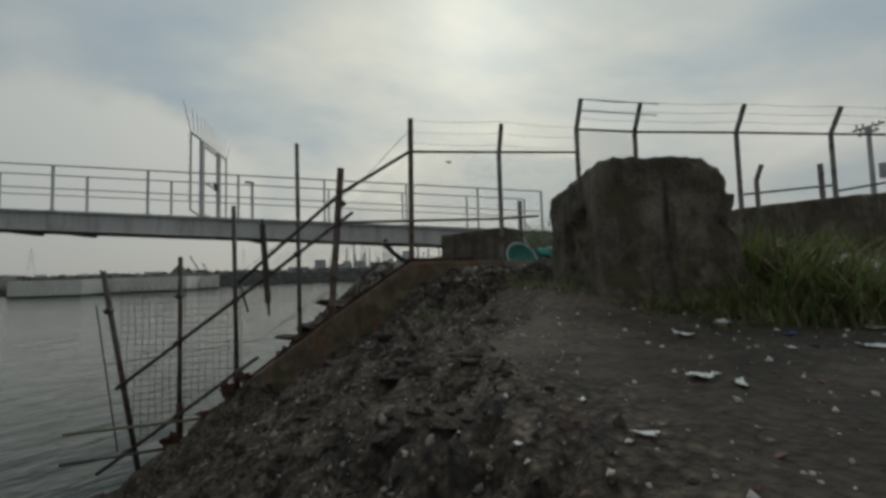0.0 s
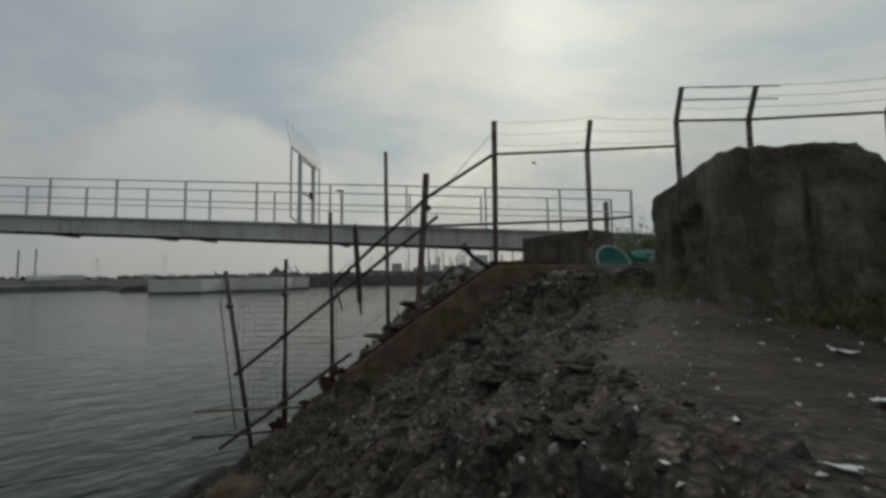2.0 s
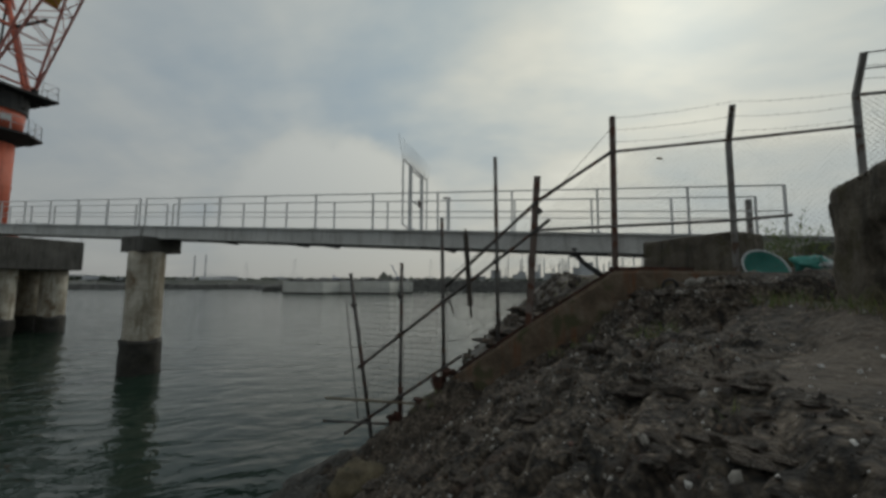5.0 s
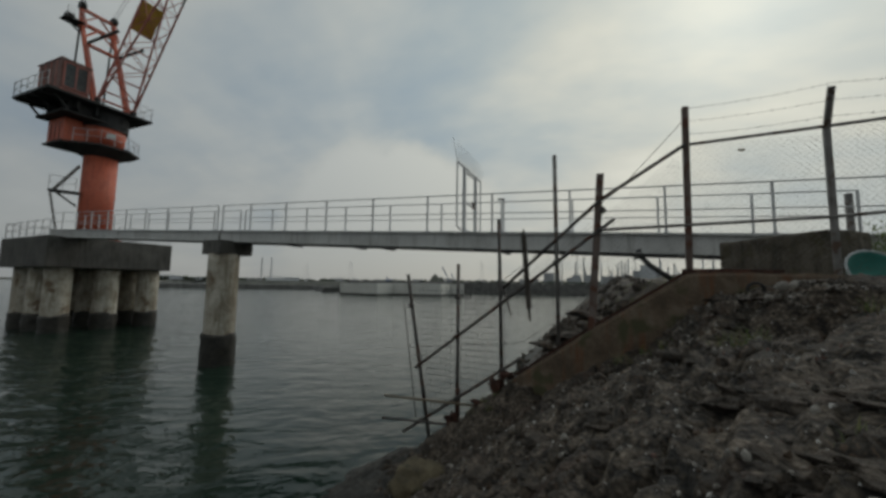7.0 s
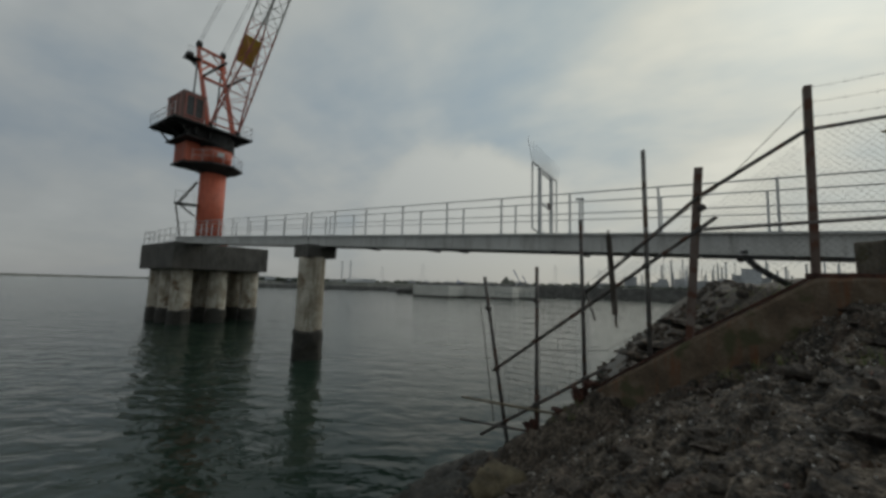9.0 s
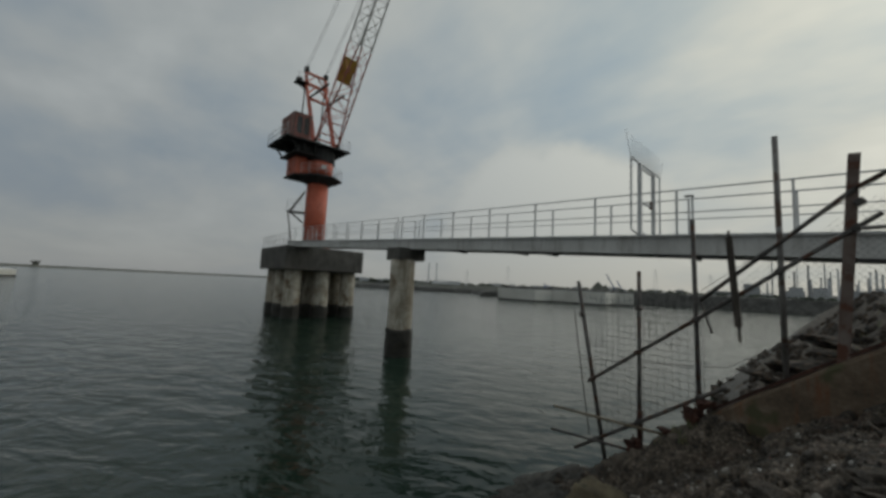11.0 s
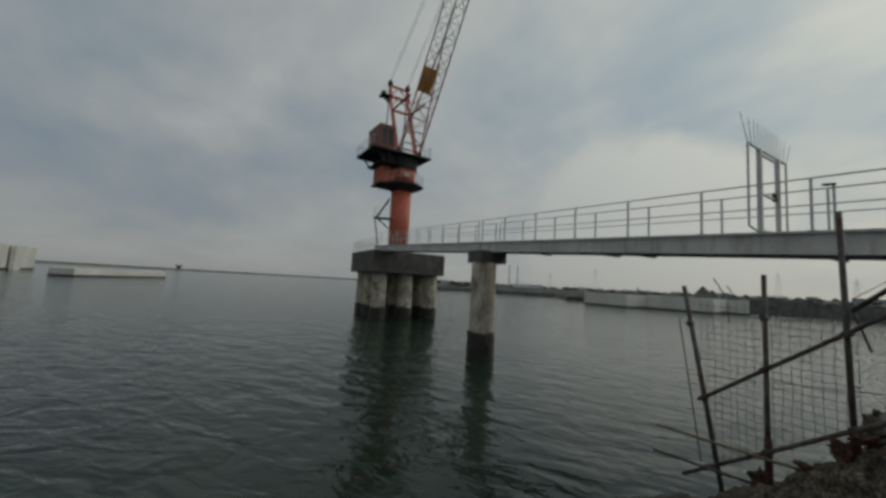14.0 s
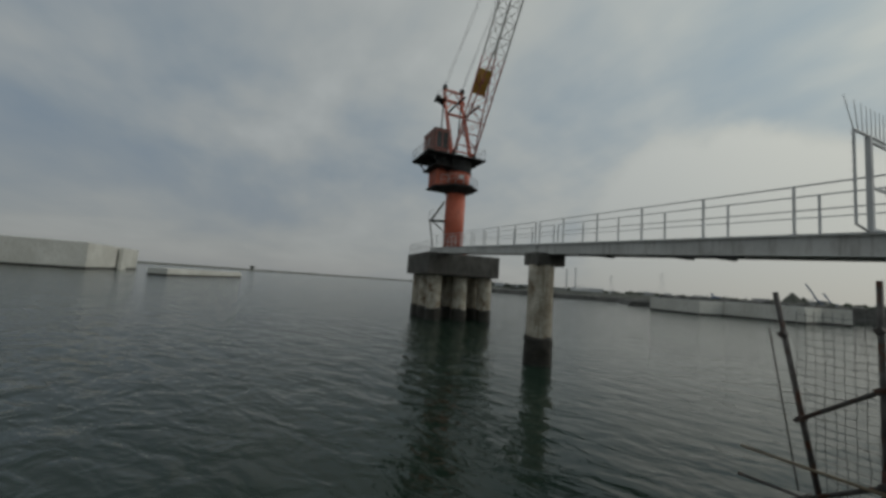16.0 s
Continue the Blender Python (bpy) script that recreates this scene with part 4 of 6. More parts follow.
def build_crane_stair(c):
    base = CA - CR * 1.8 + CO * 0.3
    bm = bmesh.new()
    box(bm, base + Vector((0, 0, 9.9)), (1.7, 1.1, 0.08), CR)
    for s in (-0.4, 0.4):
        bar(bm, base + CO * s + CR * 0.7 + Vector((0, 0, 8.9)), base + CO * s - CR * 0.5 + Vector((0, 0, 9.86)), 0.06, 0.06)
    land = part("landing", bm, M_BLACK, c, "small dark landing on the column")
    crane_rails(land, base - CR * 0.8 + CO * 0.5 + Vector((0, 0, 9.94)), base + CR * 0.6 + CO * 0.5 + Vector((0, 0, 9.94)), 2, 1.0)
    for lo, hi in (((-0.1, 6.25), (-0.75, 9.85)), ((-0.6, 9.95), (0.65, 12.0))):
        for s in (-0.28, 0.28):
            bm = bmesh.new()
            bar(bm, base + CR * lo[0] + CO * s + Vector((0, 0, lo[1])), base + CR * hi[0] + CO * s + Vector((0, 0, hi[1])), 0.05, 0.12)
            part("stair_stringer", bm, M_POST, c)
        n = 11 if lo[1] < 7 else 7
        for i in range(1, n):
            q = base + CR * (lo[0] + (hi[0] - lo[0]) * i / n) + Vector((0, 0, lo[1] + (hi[1] - lo[1]) * i / n))
            bm = bmesh.new()
            box(bm, q, (0.16, 0.54, 0.03), CR)
            part("tread", bm, M_POST, c)


def build_crane():
    c = empty("harbour_crane", CA + Vector((0, 0, 6.25)), "faded orange slewing harbour crane with a lattice jib", "crane")
    build_column(c)
    build_crane_deck(c)
    build_a_frame(c)
    build_jib(c)
    build_crane_stair(c)


build_crane()


# ---- fences, walls and blocks on the bank ----
def fy(x):
    return 6.0 - 0.1225 * (x - 1.04)


def clamp_joint(p, parent, r=0.045):
    bm = bmesh.new()
    box(bm, p, (r * 1.9, r * 2.2, r * 1.7), (0.8, 0, 0.55), bevel=0.012)
    part("clamp", bm, M_DARK, parent, "rusty scaffold clamp")


def build_slope_fence():
    f = empty("slope_fence", (-1.5, 6.32, 1.85), "broken scaffold-tube fence stepping down the bank", "fence")

    def pole(name, x0, z0, x1, z1, r, mat, label="", dy=0.0):
        bm = bmesh.new()
        tube(bm, (x0, fy(x0) + dy, z0), (x1, fy(x1) + dy, z1), r, 10)
        return part(name, bm, mat, f, label, True)

    pole("post", -2.76, 0.45, -3.35, 3.69, 0.033, M_DARK, "leaning dark tube post")
    pole("post", -2.29, 0.80, -2.30, 3.87, 0.030, M_DARK)
    pole("post", -1.50, 1.70, -1.56, 4.61, 0.031, M_DARK)
    pole("post", -0.62, 2.50, -0.65, 5.57, 0.032, M_POST, "tall grey tube post", 0.04)
    pole("rail", -3.12, 2.02, 0.18, 4.48, 0.026, M_DARK, "", -0.045)
    pole("rail", -1.47, 3.47, 0.03, 4.80, 0.026, M_DARK, "", -0.05)
    pole("rail", -0.02, 4.76, 1.06, 5.42, 0.026, M_DARK, "", -0.05)
    pole("rail", -3.35, 0.87, -1.20, 2.38, 0.026, M_DARK, "", -0.045)
    pole("loose_bar", -3.80, 1.04, -2.065, 1.213, 0.022, M_DARK, "", -0.08)
    pole("loose_bar", -3.75, 1.453, -1.876, 1.573, 0.021, M_BAMBOO, "weathered driftwood pole", -0.10)
    pole("thin_rod", -3.42, 3.2, -3.1, 1.15, 0.009, M_DARK, "", -0.02)
    bm = bmesh.new()
    bar(bm, (-1.48, fy(-1.48) - 0.03, 3.50), (-1.34, fy(-1.34) - 0.03, 3.04), 0.05, 0.02)
    part("hanging_strap", bm, M_DARK, f)
    bm = bmesh.new()
    bar(bm, (-0.165, fy(-0.165), 2.75), (0.01, fy(0.0), 5.17), 0.07, 0.07, bevel=0.006)
    bar(bm, (-0.165, fy(-0.165) - 0.03, 2.75), (0.01, fy(0.0) - 0.03, 5.17), 0.012, 0.10)
    part("angle_post", bm, M_BROWN, f, "rusty angle-iron post")
    # split hanging timber
    bm = bmesh.new()
    bar(bm, (-1.13, fy(-1.13) - 0.07, 4.33), (-1.05, fy(-1.05) - 0.07, 3.16), 0.06, 0.075, bevel=0.006)
    bar(bm, (-1.07, fy(-1.05) - 0.07, 3.5), (-1.035, fy(-1.05) - 0.075, 2.98), 0.02, 0.03)
    bar(bm, (-1.13, fy(-1.13) - 0.08, 4.4), (-1.10, fy(-1.1) - 0.06, 3.9), 0.03, 0.025)
    part("split_timber", bm, M_WOOD, f, "split hanging grey timber")
    for x, z in ((-3.05, 2.07), (-2.31, 2.63), (-1.52, 3.21), (-0.64, 3.87), (-3.0, 1.12), (-2.3, 1.61), (-1.5, 2.17), (0.0, 4.34), (0.03, 4.62), (-2.30, 3.3), (-3.25, 3.12)):
        clamp_joint((x, fy(x) - 0.02, z), f)
    for x, z0 in ((-1.5, 1.75), (-2.29, 1.35)):
        bm = bmesh.new()
        tube(bm, (x, fy(x), z0 - 0.1), (x, fy(x), z0 + 0.42), 0.043, 10)
        part("rusted_sleeve", bm, M_RUST, f, "rust-swollen post foot", True)
    # welded mesh between the lower posts
    seg = []

    def lower(x):
        return 0.95 + 0.70 * (x + 3.15)

    def upper(x):
        return 3.45 + 0.02 * (x + 3.2) if x < -2.3 else 3.45 + 0.1 * (x + 2.3)

    rng = random.Random(4)
    xs = [-3.12 + 0.098 * k for k in range(18)]
    for k, x in enumerate(xs):
        zs = [lower(x) + (upper(x) - lower(x)) * i / 8 for i in range(9)]
        wob = [rng.uniform(-0.012, 0.012) for _ in zs]
        if x < -2.75:
            zs = [max(z, 0.6 + 5.3 * (-2.75 - x)) for z in zs]
        for i in range(8):
            if zs[i + 1] - zs[i] > 0.01:
                seg.append(((x + wob[i], fy(x) + 0.02, zs[i]), (x + wob[i + 1], fy(x) + 0.02, zs[i + 1])))
    for i in range(26):
        z = 0.95 + 0.098 * i
        row = [x for x in xs if lower(x) <= z <= upper(x) and (x > -2.75 or z > 0.6 + 5.3 * (-2.75 - x))]
        sag = [rng.uniform(-0.01, 0.01) for _ in row]
        for a, b, u, w in zip(row[:-1], row[1:], sag[:-1], sag[1:]):
            seg.append(((a, fy(a) + 0.02, z + u), (b, fy(b) + 0.02, z + w)))
    part("welded_mesh", wires(seg, 0.0042), M_WIRE, f, "sagging square wire mesh", kind="stuff")
    # chain link between the upper posts
    seg = []

    def lo(x):
        return 2.20 + 0.66 * (x + 1.5) + 0.05

    def hi(x):
        return 3.45 + 0.76 * (x + 1.48)

    for d in (1, -1):
        for k in range(-60, 110):
            pts = []
            for i in range(61):
                x = -1.5 + 2.5 * i / 60
                z = 2.2 + 0.075 * k + d * (x + 1.5)
                if lo(x) <= z <= hi(x):
                    pts.append((x, z))
            if len(pts) > 2:
                mid = len(pts) // 2
                for a, b in ((pts[0], pts[mid]), (pts[mid], pts[-1])):
                    seg.append(((a[0], fy(a[0]) + 0.02, a[1]), (b[0], fy(b[0]) + 0.02, b[1])))
    part("chain_link", wires(seg, 0.0014), M_WIRE, f, "slack chain-link wire", kind="stuff")
    seg = [((-1.47, fy(-1.4), 3.6), (0.3, fy(0.3), 4.95)), ((0.3, fy(0.3), 4.95), (1.04, fy(1.04), 5.75)), ((-3.3, fy(-3.3), 2.35), (-1.2, fy(-1.2), 2.62)), ((-1.2, fy(-1.2), 2.62), (-0.2, fy(-0.2), 3.3))]
    part("slack_wire", wires(seg, 0.005), M_DARK, f)


build_slope_fence()


def chain_link(x0, x1, za, zb, yf, pitch=0.078):
    """Diamond wires of one panel, clipped to it."""
    seg = []
    w = x1 - x0
    h = zb - za
    for d in (1, -1):
        k = -h if d > 0 else 0.0
        while k < (w if d > 0 else w + h):
            # from z = za at offset k
            t0, t1 = max(0.0, -k if d > 0 else k - w), min(h, (w - k) if d > 0 else k)
            if t1 > t0 + 0.01:
                xa, xb = x0 + k + d * t0, x0 + k + d * t1
                seg.append(((xa, yf(xa), za + t0), (xb, yf(xb), za + t1)))
            k += pitch
    return seg


def bent_post(bm, x, y, zb, zr, arm=0.52, out=0.34, w=0.062):
    bar(bm, (x, y, zb), (x, y, zr), w, w, bevel=0.006)
    bar(bm, (x, y, zr - 0.02), (x - 0.02, y - out, zr + arm), w, w, bevel=0.006)


def build_top_fence():
    f = empty("chain_link_fence", (1.05, 6.0, 3.7), "chain-link fence with barbed wire on leaning arms", "fence")
    yr = lambda x: 6.0 + 0.125 * (x - 1.04)
    bm = bmesh.new()
    bar(bm, (1.05, 6.0, 3.6), (1.08, 5.99, 5.95), 0.075, 0.075, bevel=0.006)
    part("corner_post", bm, M_BROWN, f, "rust-flecked straight corner post")
    for x, zb, zr in ((2.6, 3.6, 5.53), (4.2, 3.6, 6.11)):
        bm = bmesh.new()
        bent_post(bm, x, yr(x), zb, zr, 0.42 if x < 3 else 0.46, 0.22)
        part("post", bm, M_POST, f)
    for a, za, b, zb in ((1.05, 5.42, 2.6, 5.53), (2.6, 5.53, 4.2, 5.65), (0.02, 4.30, 2.6, 4.40), (2.6, 4.40, 3.3, 4.46)):
        bm = bmesh.new()
        tube(bm, (a, yr(a) - 0.03, za), (b, yr(b) - 0.03, zb), 0.022, 8)
        part("rail", bm, M_POST, f)
    seg = chain_link(1.08, 2.58, 3.75, 5.45, lambda x: yr(x) + 0.02) + chain_link(2.62, 4.18, 3.75, 5.56, lambda x: yr(x) + 0.02)
    part("chain_link", wires(seg, 0.0014), M_WIRE, f, "fine diamond wire mesh", kind="stuff")
    for k in range(3):
        s = (0.25 + 0.37 * k)
        a = Vector((1.07, 5.98, 5.45 + 0.48 * s))
        b = Vector((2.58, yr(2.6) - 0.28 * s, 5.53 + 0.44 * s))
        c = Vector((4.15, yr(4.2) - 0.1 * s, 5.62 + 0.47 * s))
        seg = []
        for p, q in ((a, b), (b, c)):
            for i in range(6):
                u, v = i / 6, (i + 1) / 6
                seg.append((p.lerp(q, u) - Vector((0, 0, 0.12 * u * (1 - u))), p.lerp(q, v) - Vector((0, 0, 0.12 * v * (1 - v)))))
            for i in range(12):
                m = p.lerp(q, (i + 0.5) / 12) - Vector((0, 0, 0.12 * ((i + 0.5) / 12) * (1 - (i + 0.5) / 12)))
                seg.append((m + Vector((-0.01, 0, -0.018)), m + Vector((0.01, 0, 0.018))))
        part("barbed_wire", wires(seg, 0.0024), M_WIRE, f, "slack barbed wire strand")
    bm = rock(11, (0.045, 0.012, 0.02), 0.5, 2)
    bmesh.ops.translate(bm, verts=bm.verts, vec=(1.70, 6.08, 5.31))
    thing("wire_scrap", bm, M_STRAW, "dry scrap of debris caught in the chain-link fence", "debris", (1.70, 6.08, 5.30))
    # higher fence on the wall
    g = empty("wall_fence", (7.5, 6.15, 4.6), "steel fence with bent arms standing on the wall", "fence")
    spots = [(4.22, 6.40, 3.6), (5.41, 6.38, 4.3), (7.49, 6.15, 4.55), (9.6, 5.97, 4.7), (11.8, 5.75, 4.85), (14.0, 5.5, 5.0)]
    for x, y, zb in spots[1:]:
        bm = bmesh.new()
        bent_post(bm, x, y, zb, 6.11, 0.46, 0.22, 0.06)
        part("post", bm, M_POST, g)
    for (xa, ya, _), (xb, yb, _) in zip(spots[:-1], spots[1:]):
        bm = bmesh.new()
        tube(bm, (xa, ya - 0.03, 6.08), (xb, yb - 0.03, 6.08), 0.024, 8)
        part("rail", bm, M_POST, g)
        if xa > 5.5:
            bm = bmesh.new()
            tube(bm, (xa, ya - 0.03, 4.86 + 0.03 * (xa - 7.5)), (xb, yb - 0.03, 4.86 + 0.09 * (xb - 7.5)), 0.022, 8)
            part("low_rail", bm, M_POST, g)
    for dz in (0.18, 0.34, 0.5):
        seg = []
        for (xa, ya, _), (xb, yb, _) in zip(spots[:-1], spots[1:]):
            p, q = Vector((xa, ya - 0.45 * dz, 6.11 + dz * 0.9)), Vector((xb, yb - 0.45 * dz, 6.11 + dz * 0.9))
            m = (p + q) / 2 - Vector((0, 0, 0.03))
            seg += [(p, m), (m, q)]
        part("barbed_wire", wires(seg, 0.004), M_WIRE, g)
    for z in (6.28, 6.47):
        bm = bmesh.new()
        tube(bm, (4.05, 6.0 + 0.2 * (6.5 - z), z), (5.6, 5.98 + 0.2 * (6.5 - z), z), 0.010, 6)
        part("spreader_bar", bm, M_WIRE, g)
    seg = chain_link(4.24, 5.4, 4.4, 6.06, lambda x: 6.40)
    part("chain_link", wires(seg, 0.0024), M_WIRE, g, "fine diamond wire mesh", kind="stuff")
    # short cut-off post behind the wall
    bm = bmesh.new()
    bent_post(bm, 12.3, 9.6, 4.5, 6.1, 0.42, 0.2, 0.09)
    part("short_post", bm, M_POST, g)
    bm = bmesh.new()
    bar(bm, (17.4, 11.2, 4.5), (17.4, 11.2, 7.2), 0.12, 0.12)
    part("short_post", bm, M_POST, g)


build_top_fence()


def rough_block(verts_top, verts_bottom, cuts, amount, seed, scale=2.5):
    """A broken concrete solid from its top and bottom corners, its faces divided and worn."""
    bm = bmesh.new()
    t = [bm.verts.new(v) for v in verts_top]
    b = [bm.verts.new(v) for v in verts_bottom]
    n = len(t)
    bm.faces.new(t)
    bm.faces.new(b[::-1])
    for k in range(n):
        bm.faces.new((t[k], b[k], b[(k + 1) % n], t[(k + 1) % n]))
    bmesh.ops.recalc_face_normals(bm, faces=bm.faces)
    bmesh.ops.bevel(bm, geom=bm.edges[:], offset=0.018, segments=1, affect="EDGES")
    bmesh.ops.triangulate(bm, faces=bm.faces)
    for _ in range(cuts):
        long = [e for e in bm.edges if e.calc_length() > 0.05]
        bmesh.ops.subdivide_edges(bm, edges=long, cuts=1)
        bmesh.ops.triangulate(bm, faces=[f for f in bm.faces if len(f.verts) > 3])
    bm.normal_update()
    for v in bm.verts:
        p = v.co * scale + Vector((seed, 0, seed))
        v.co += v.normal * amount * (noise.noise(p) + 0.5 * noise.noise(p * 3.1) + 0.35 * noise.noise(p * 8.0) + 0.2 * noise.noise(p * 16.0))
    return bm


def build_blocks():
    top = [(2.23, 2.96, 4.43), (3.08, 2.84, 4.47), (3.32, 2.82, 4.42), (3.58, 3.10, 4.22), (3.62, 3.95, 4.30), (2.44, 4.20, 4.34)]
    bot = [(2.20, 2.94, 3.02), (3.02, 2.82, 3.02), (3.48, 2.76, 3.02), (3.66, 3.1, 3.02), (3.70, 4.0, 3.02), (2.50, 4.24, 3.02)]
    blk = empty("concrete_block", (2.9, 3.5, 3.05), "massive weathered concrete block among weeds", "block")
    bm = rough_block(top, bot, 5, 0.032, 2.0)
    # broken upper corner
    for v in bm.verts:
        k = smooth01((v.co.x - 3.1) / 0.35) * smooth01((v.co.z - 3.7) / 0.5)
        v.co += Vector((-0.12, 0, -0.11)) * k * (1 + 1.8 * noise.noise(v.co * 6))
    # sunk panel in the side
    for v in bm.verts:
        if v.co.x < 2.55:
            py, pz = v.co.y + 0.10 * noise.noise(v.co * 4), v.co.z + 0.10 * noise.noise(v.co * 5 + Vector((0, 3, 0)))
            k = smooth01((py - 3.12) / 0.10) * smooth01((3.75 - py) / 0.12) * smooth01((pz - 3.20) / 0.10) * smooth01((4.18 - 0.3 * (py - 3.1) - pz) / 0.14)
            v.co.x += k * (0.075 + 0.07 * noise.noise(v.co * 9))
    part("block_body", bm, M_BLOCK, blk, "mossy grey-brown broken concrete", True)
    # smaller dark block behind the fence
    d = Vector((0.95, -1.6, 0)).normalized()
    n = Vector((0.86, 0.51, 0))
    a, b = Vector((2.05, 8.65, 0)), Vector((3.0, 7.08, 0))
    top = [a + Vector((0, 0, 4.37)), b + Vector((0, 0, 4.37)), b + n * 0.6 + Vector((0, 0, 4.34)), a + n * 0.6 + Vector((0, 0, 4.38))]
    bot = [a - d * 0.03 + Vector((0, 0, 3.5)), b + d * 0.03 + Vector((0, 0, 3.5)), b + n * 0.63 + Vector((0, 0, 3.5)), a + n * 0.63 + Vector((0, 0, 3.5))]
    thing("concrete_footing", rough_block(top, bot, 4, 0.012, 7.0), M_BLOCK, "low dark concrete footing block behind the fence", "block", (2.5, 7.9, 3.5), smooth=True)


build_blocks()


def build_walls():
    # thin raking wall in the line of the slope fence
    w = empty("raking_wall", (0, 6.0, 2.0), "thin rust-stained concrete wall raking down the bank", "wall", kind="structure")
    pts = [(-1.42, 1.98), (-0.95, 2.33), (-0.16, 2.90), (1.03, 3.70), (1.35, 3.72), (2.7, 3.70), (3.6, 3.68)]

    def wy(x):
        return fy(x) - 0.10 if x < 1.04 else 5.90 + 0.12 * (x - 1.04)

    bm = bmesh.new()
    rows = []
    fine = []
    for (xa, za), (xb, zb) in zip(pts[:-1], pts[1:]):
        n = max(2, int((xb - xa) / 0.08))
        fine += [(xa + (xb - xa) * i / n, za + (zb - za) * i / n) for i in range(n)]
    fine.append(pts[-1])
    for x, z in fine:
        y = wy(x)
        chip = 0.02 * noise.noise(Vector((x * 5, 0, 2)))
        prof = [(0.0, -1.3), (-0.01, -0.5), (0.0, -0.04), (0.025, 0.0 + chip), (0.15, 0.0 + chip), (0.17, -0.04), (0.18, -1.3)]
        rows.append([bm.verts.new((x + 0.01 * noise.noise(Vector((x * 3, dz * 4, 1))), y + dy + 0.014 * noise.noise(Vector((x * 2.5, dz * 5, 5))), z + dz)) for dy, dz in prof])
    for a, b in zip(rows[:-1], rows[1:]):
        for k in range(len(a) - 1):
            bm.faces.new((a[k], b[k], b[k + 1], a[k + 1]))
    bm.faces.new(rows[0])
    bm.faces.new(rows[-1][::-1])
    bmesh.ops.recalc_face_normals(bm, faces=bm.faces)
    part("wall_body", bm, M_WALL, w, "stained yellow-brown concrete")
    bm = bmesh.new()
    for (xa, za), (xb, zb) in zip(pts[:3], pts[1:4]):
        bar(bm, (xa, wy(xa) + 0.12, za + 0.03), (xb, wy(xb) + 0.12, zb + 0.03), 0.10, 0.035)
    part("rusted_channel", bm, M_RUST, w, "flaking rusty steel channel")
    bm = bmesh.new()
    bar(bm, (1.0, 6.0, 3.74), (2.1, 6.35, 3.74), 0.16, 0.05)
    part("rusted_plate", bm, M_RUST, w, "rusty plate on the wall top")
    # wall under the higher fence
    bm = rough_block([(4.4, 6.2, 4.2), (7.5, 5.95, 4.60), (9.6, 5.78, 4.80), (14.5, 5.25, 5.1), (14.5, 5.7, 5.1), (9.6, 6.2, 4.80), (7.5, 6.4, 4.60), (4.4, 6.6, 4.2)],
                     [(4.4, 6.1, 2.9), (7.5, 5.85, 2.9), (9.6, 5.68, 2.9), (14.5, 5.15, 2.9), (14.5, 5.8, 2.9), (9.6, 6.3, 2.9), (7.5, 6.5, 2.9), (4.4, 6.7, 2.9)], 5, 0.02, 4.0)
    thing("wall_east", bm, M_BLOCK, "weathered dark concrete wall below the fence", "wall", kind="structure", smooth=True)


build_walls()


# ---- rocks, grass and litter ----
def drop(name, me_list, spots, label, category, group):
    for n, (x, y, z, s, a) in enumerate(spots):
        ob = new(name, me_list[n % len(me_list)])
        ob.matrix_world = Matrix.LocRotScale((x, y, z), Euler((a * 0.7, a * 0.4, a * 3.0)), (s, s, s))
        tagged(ob, label, category, group)


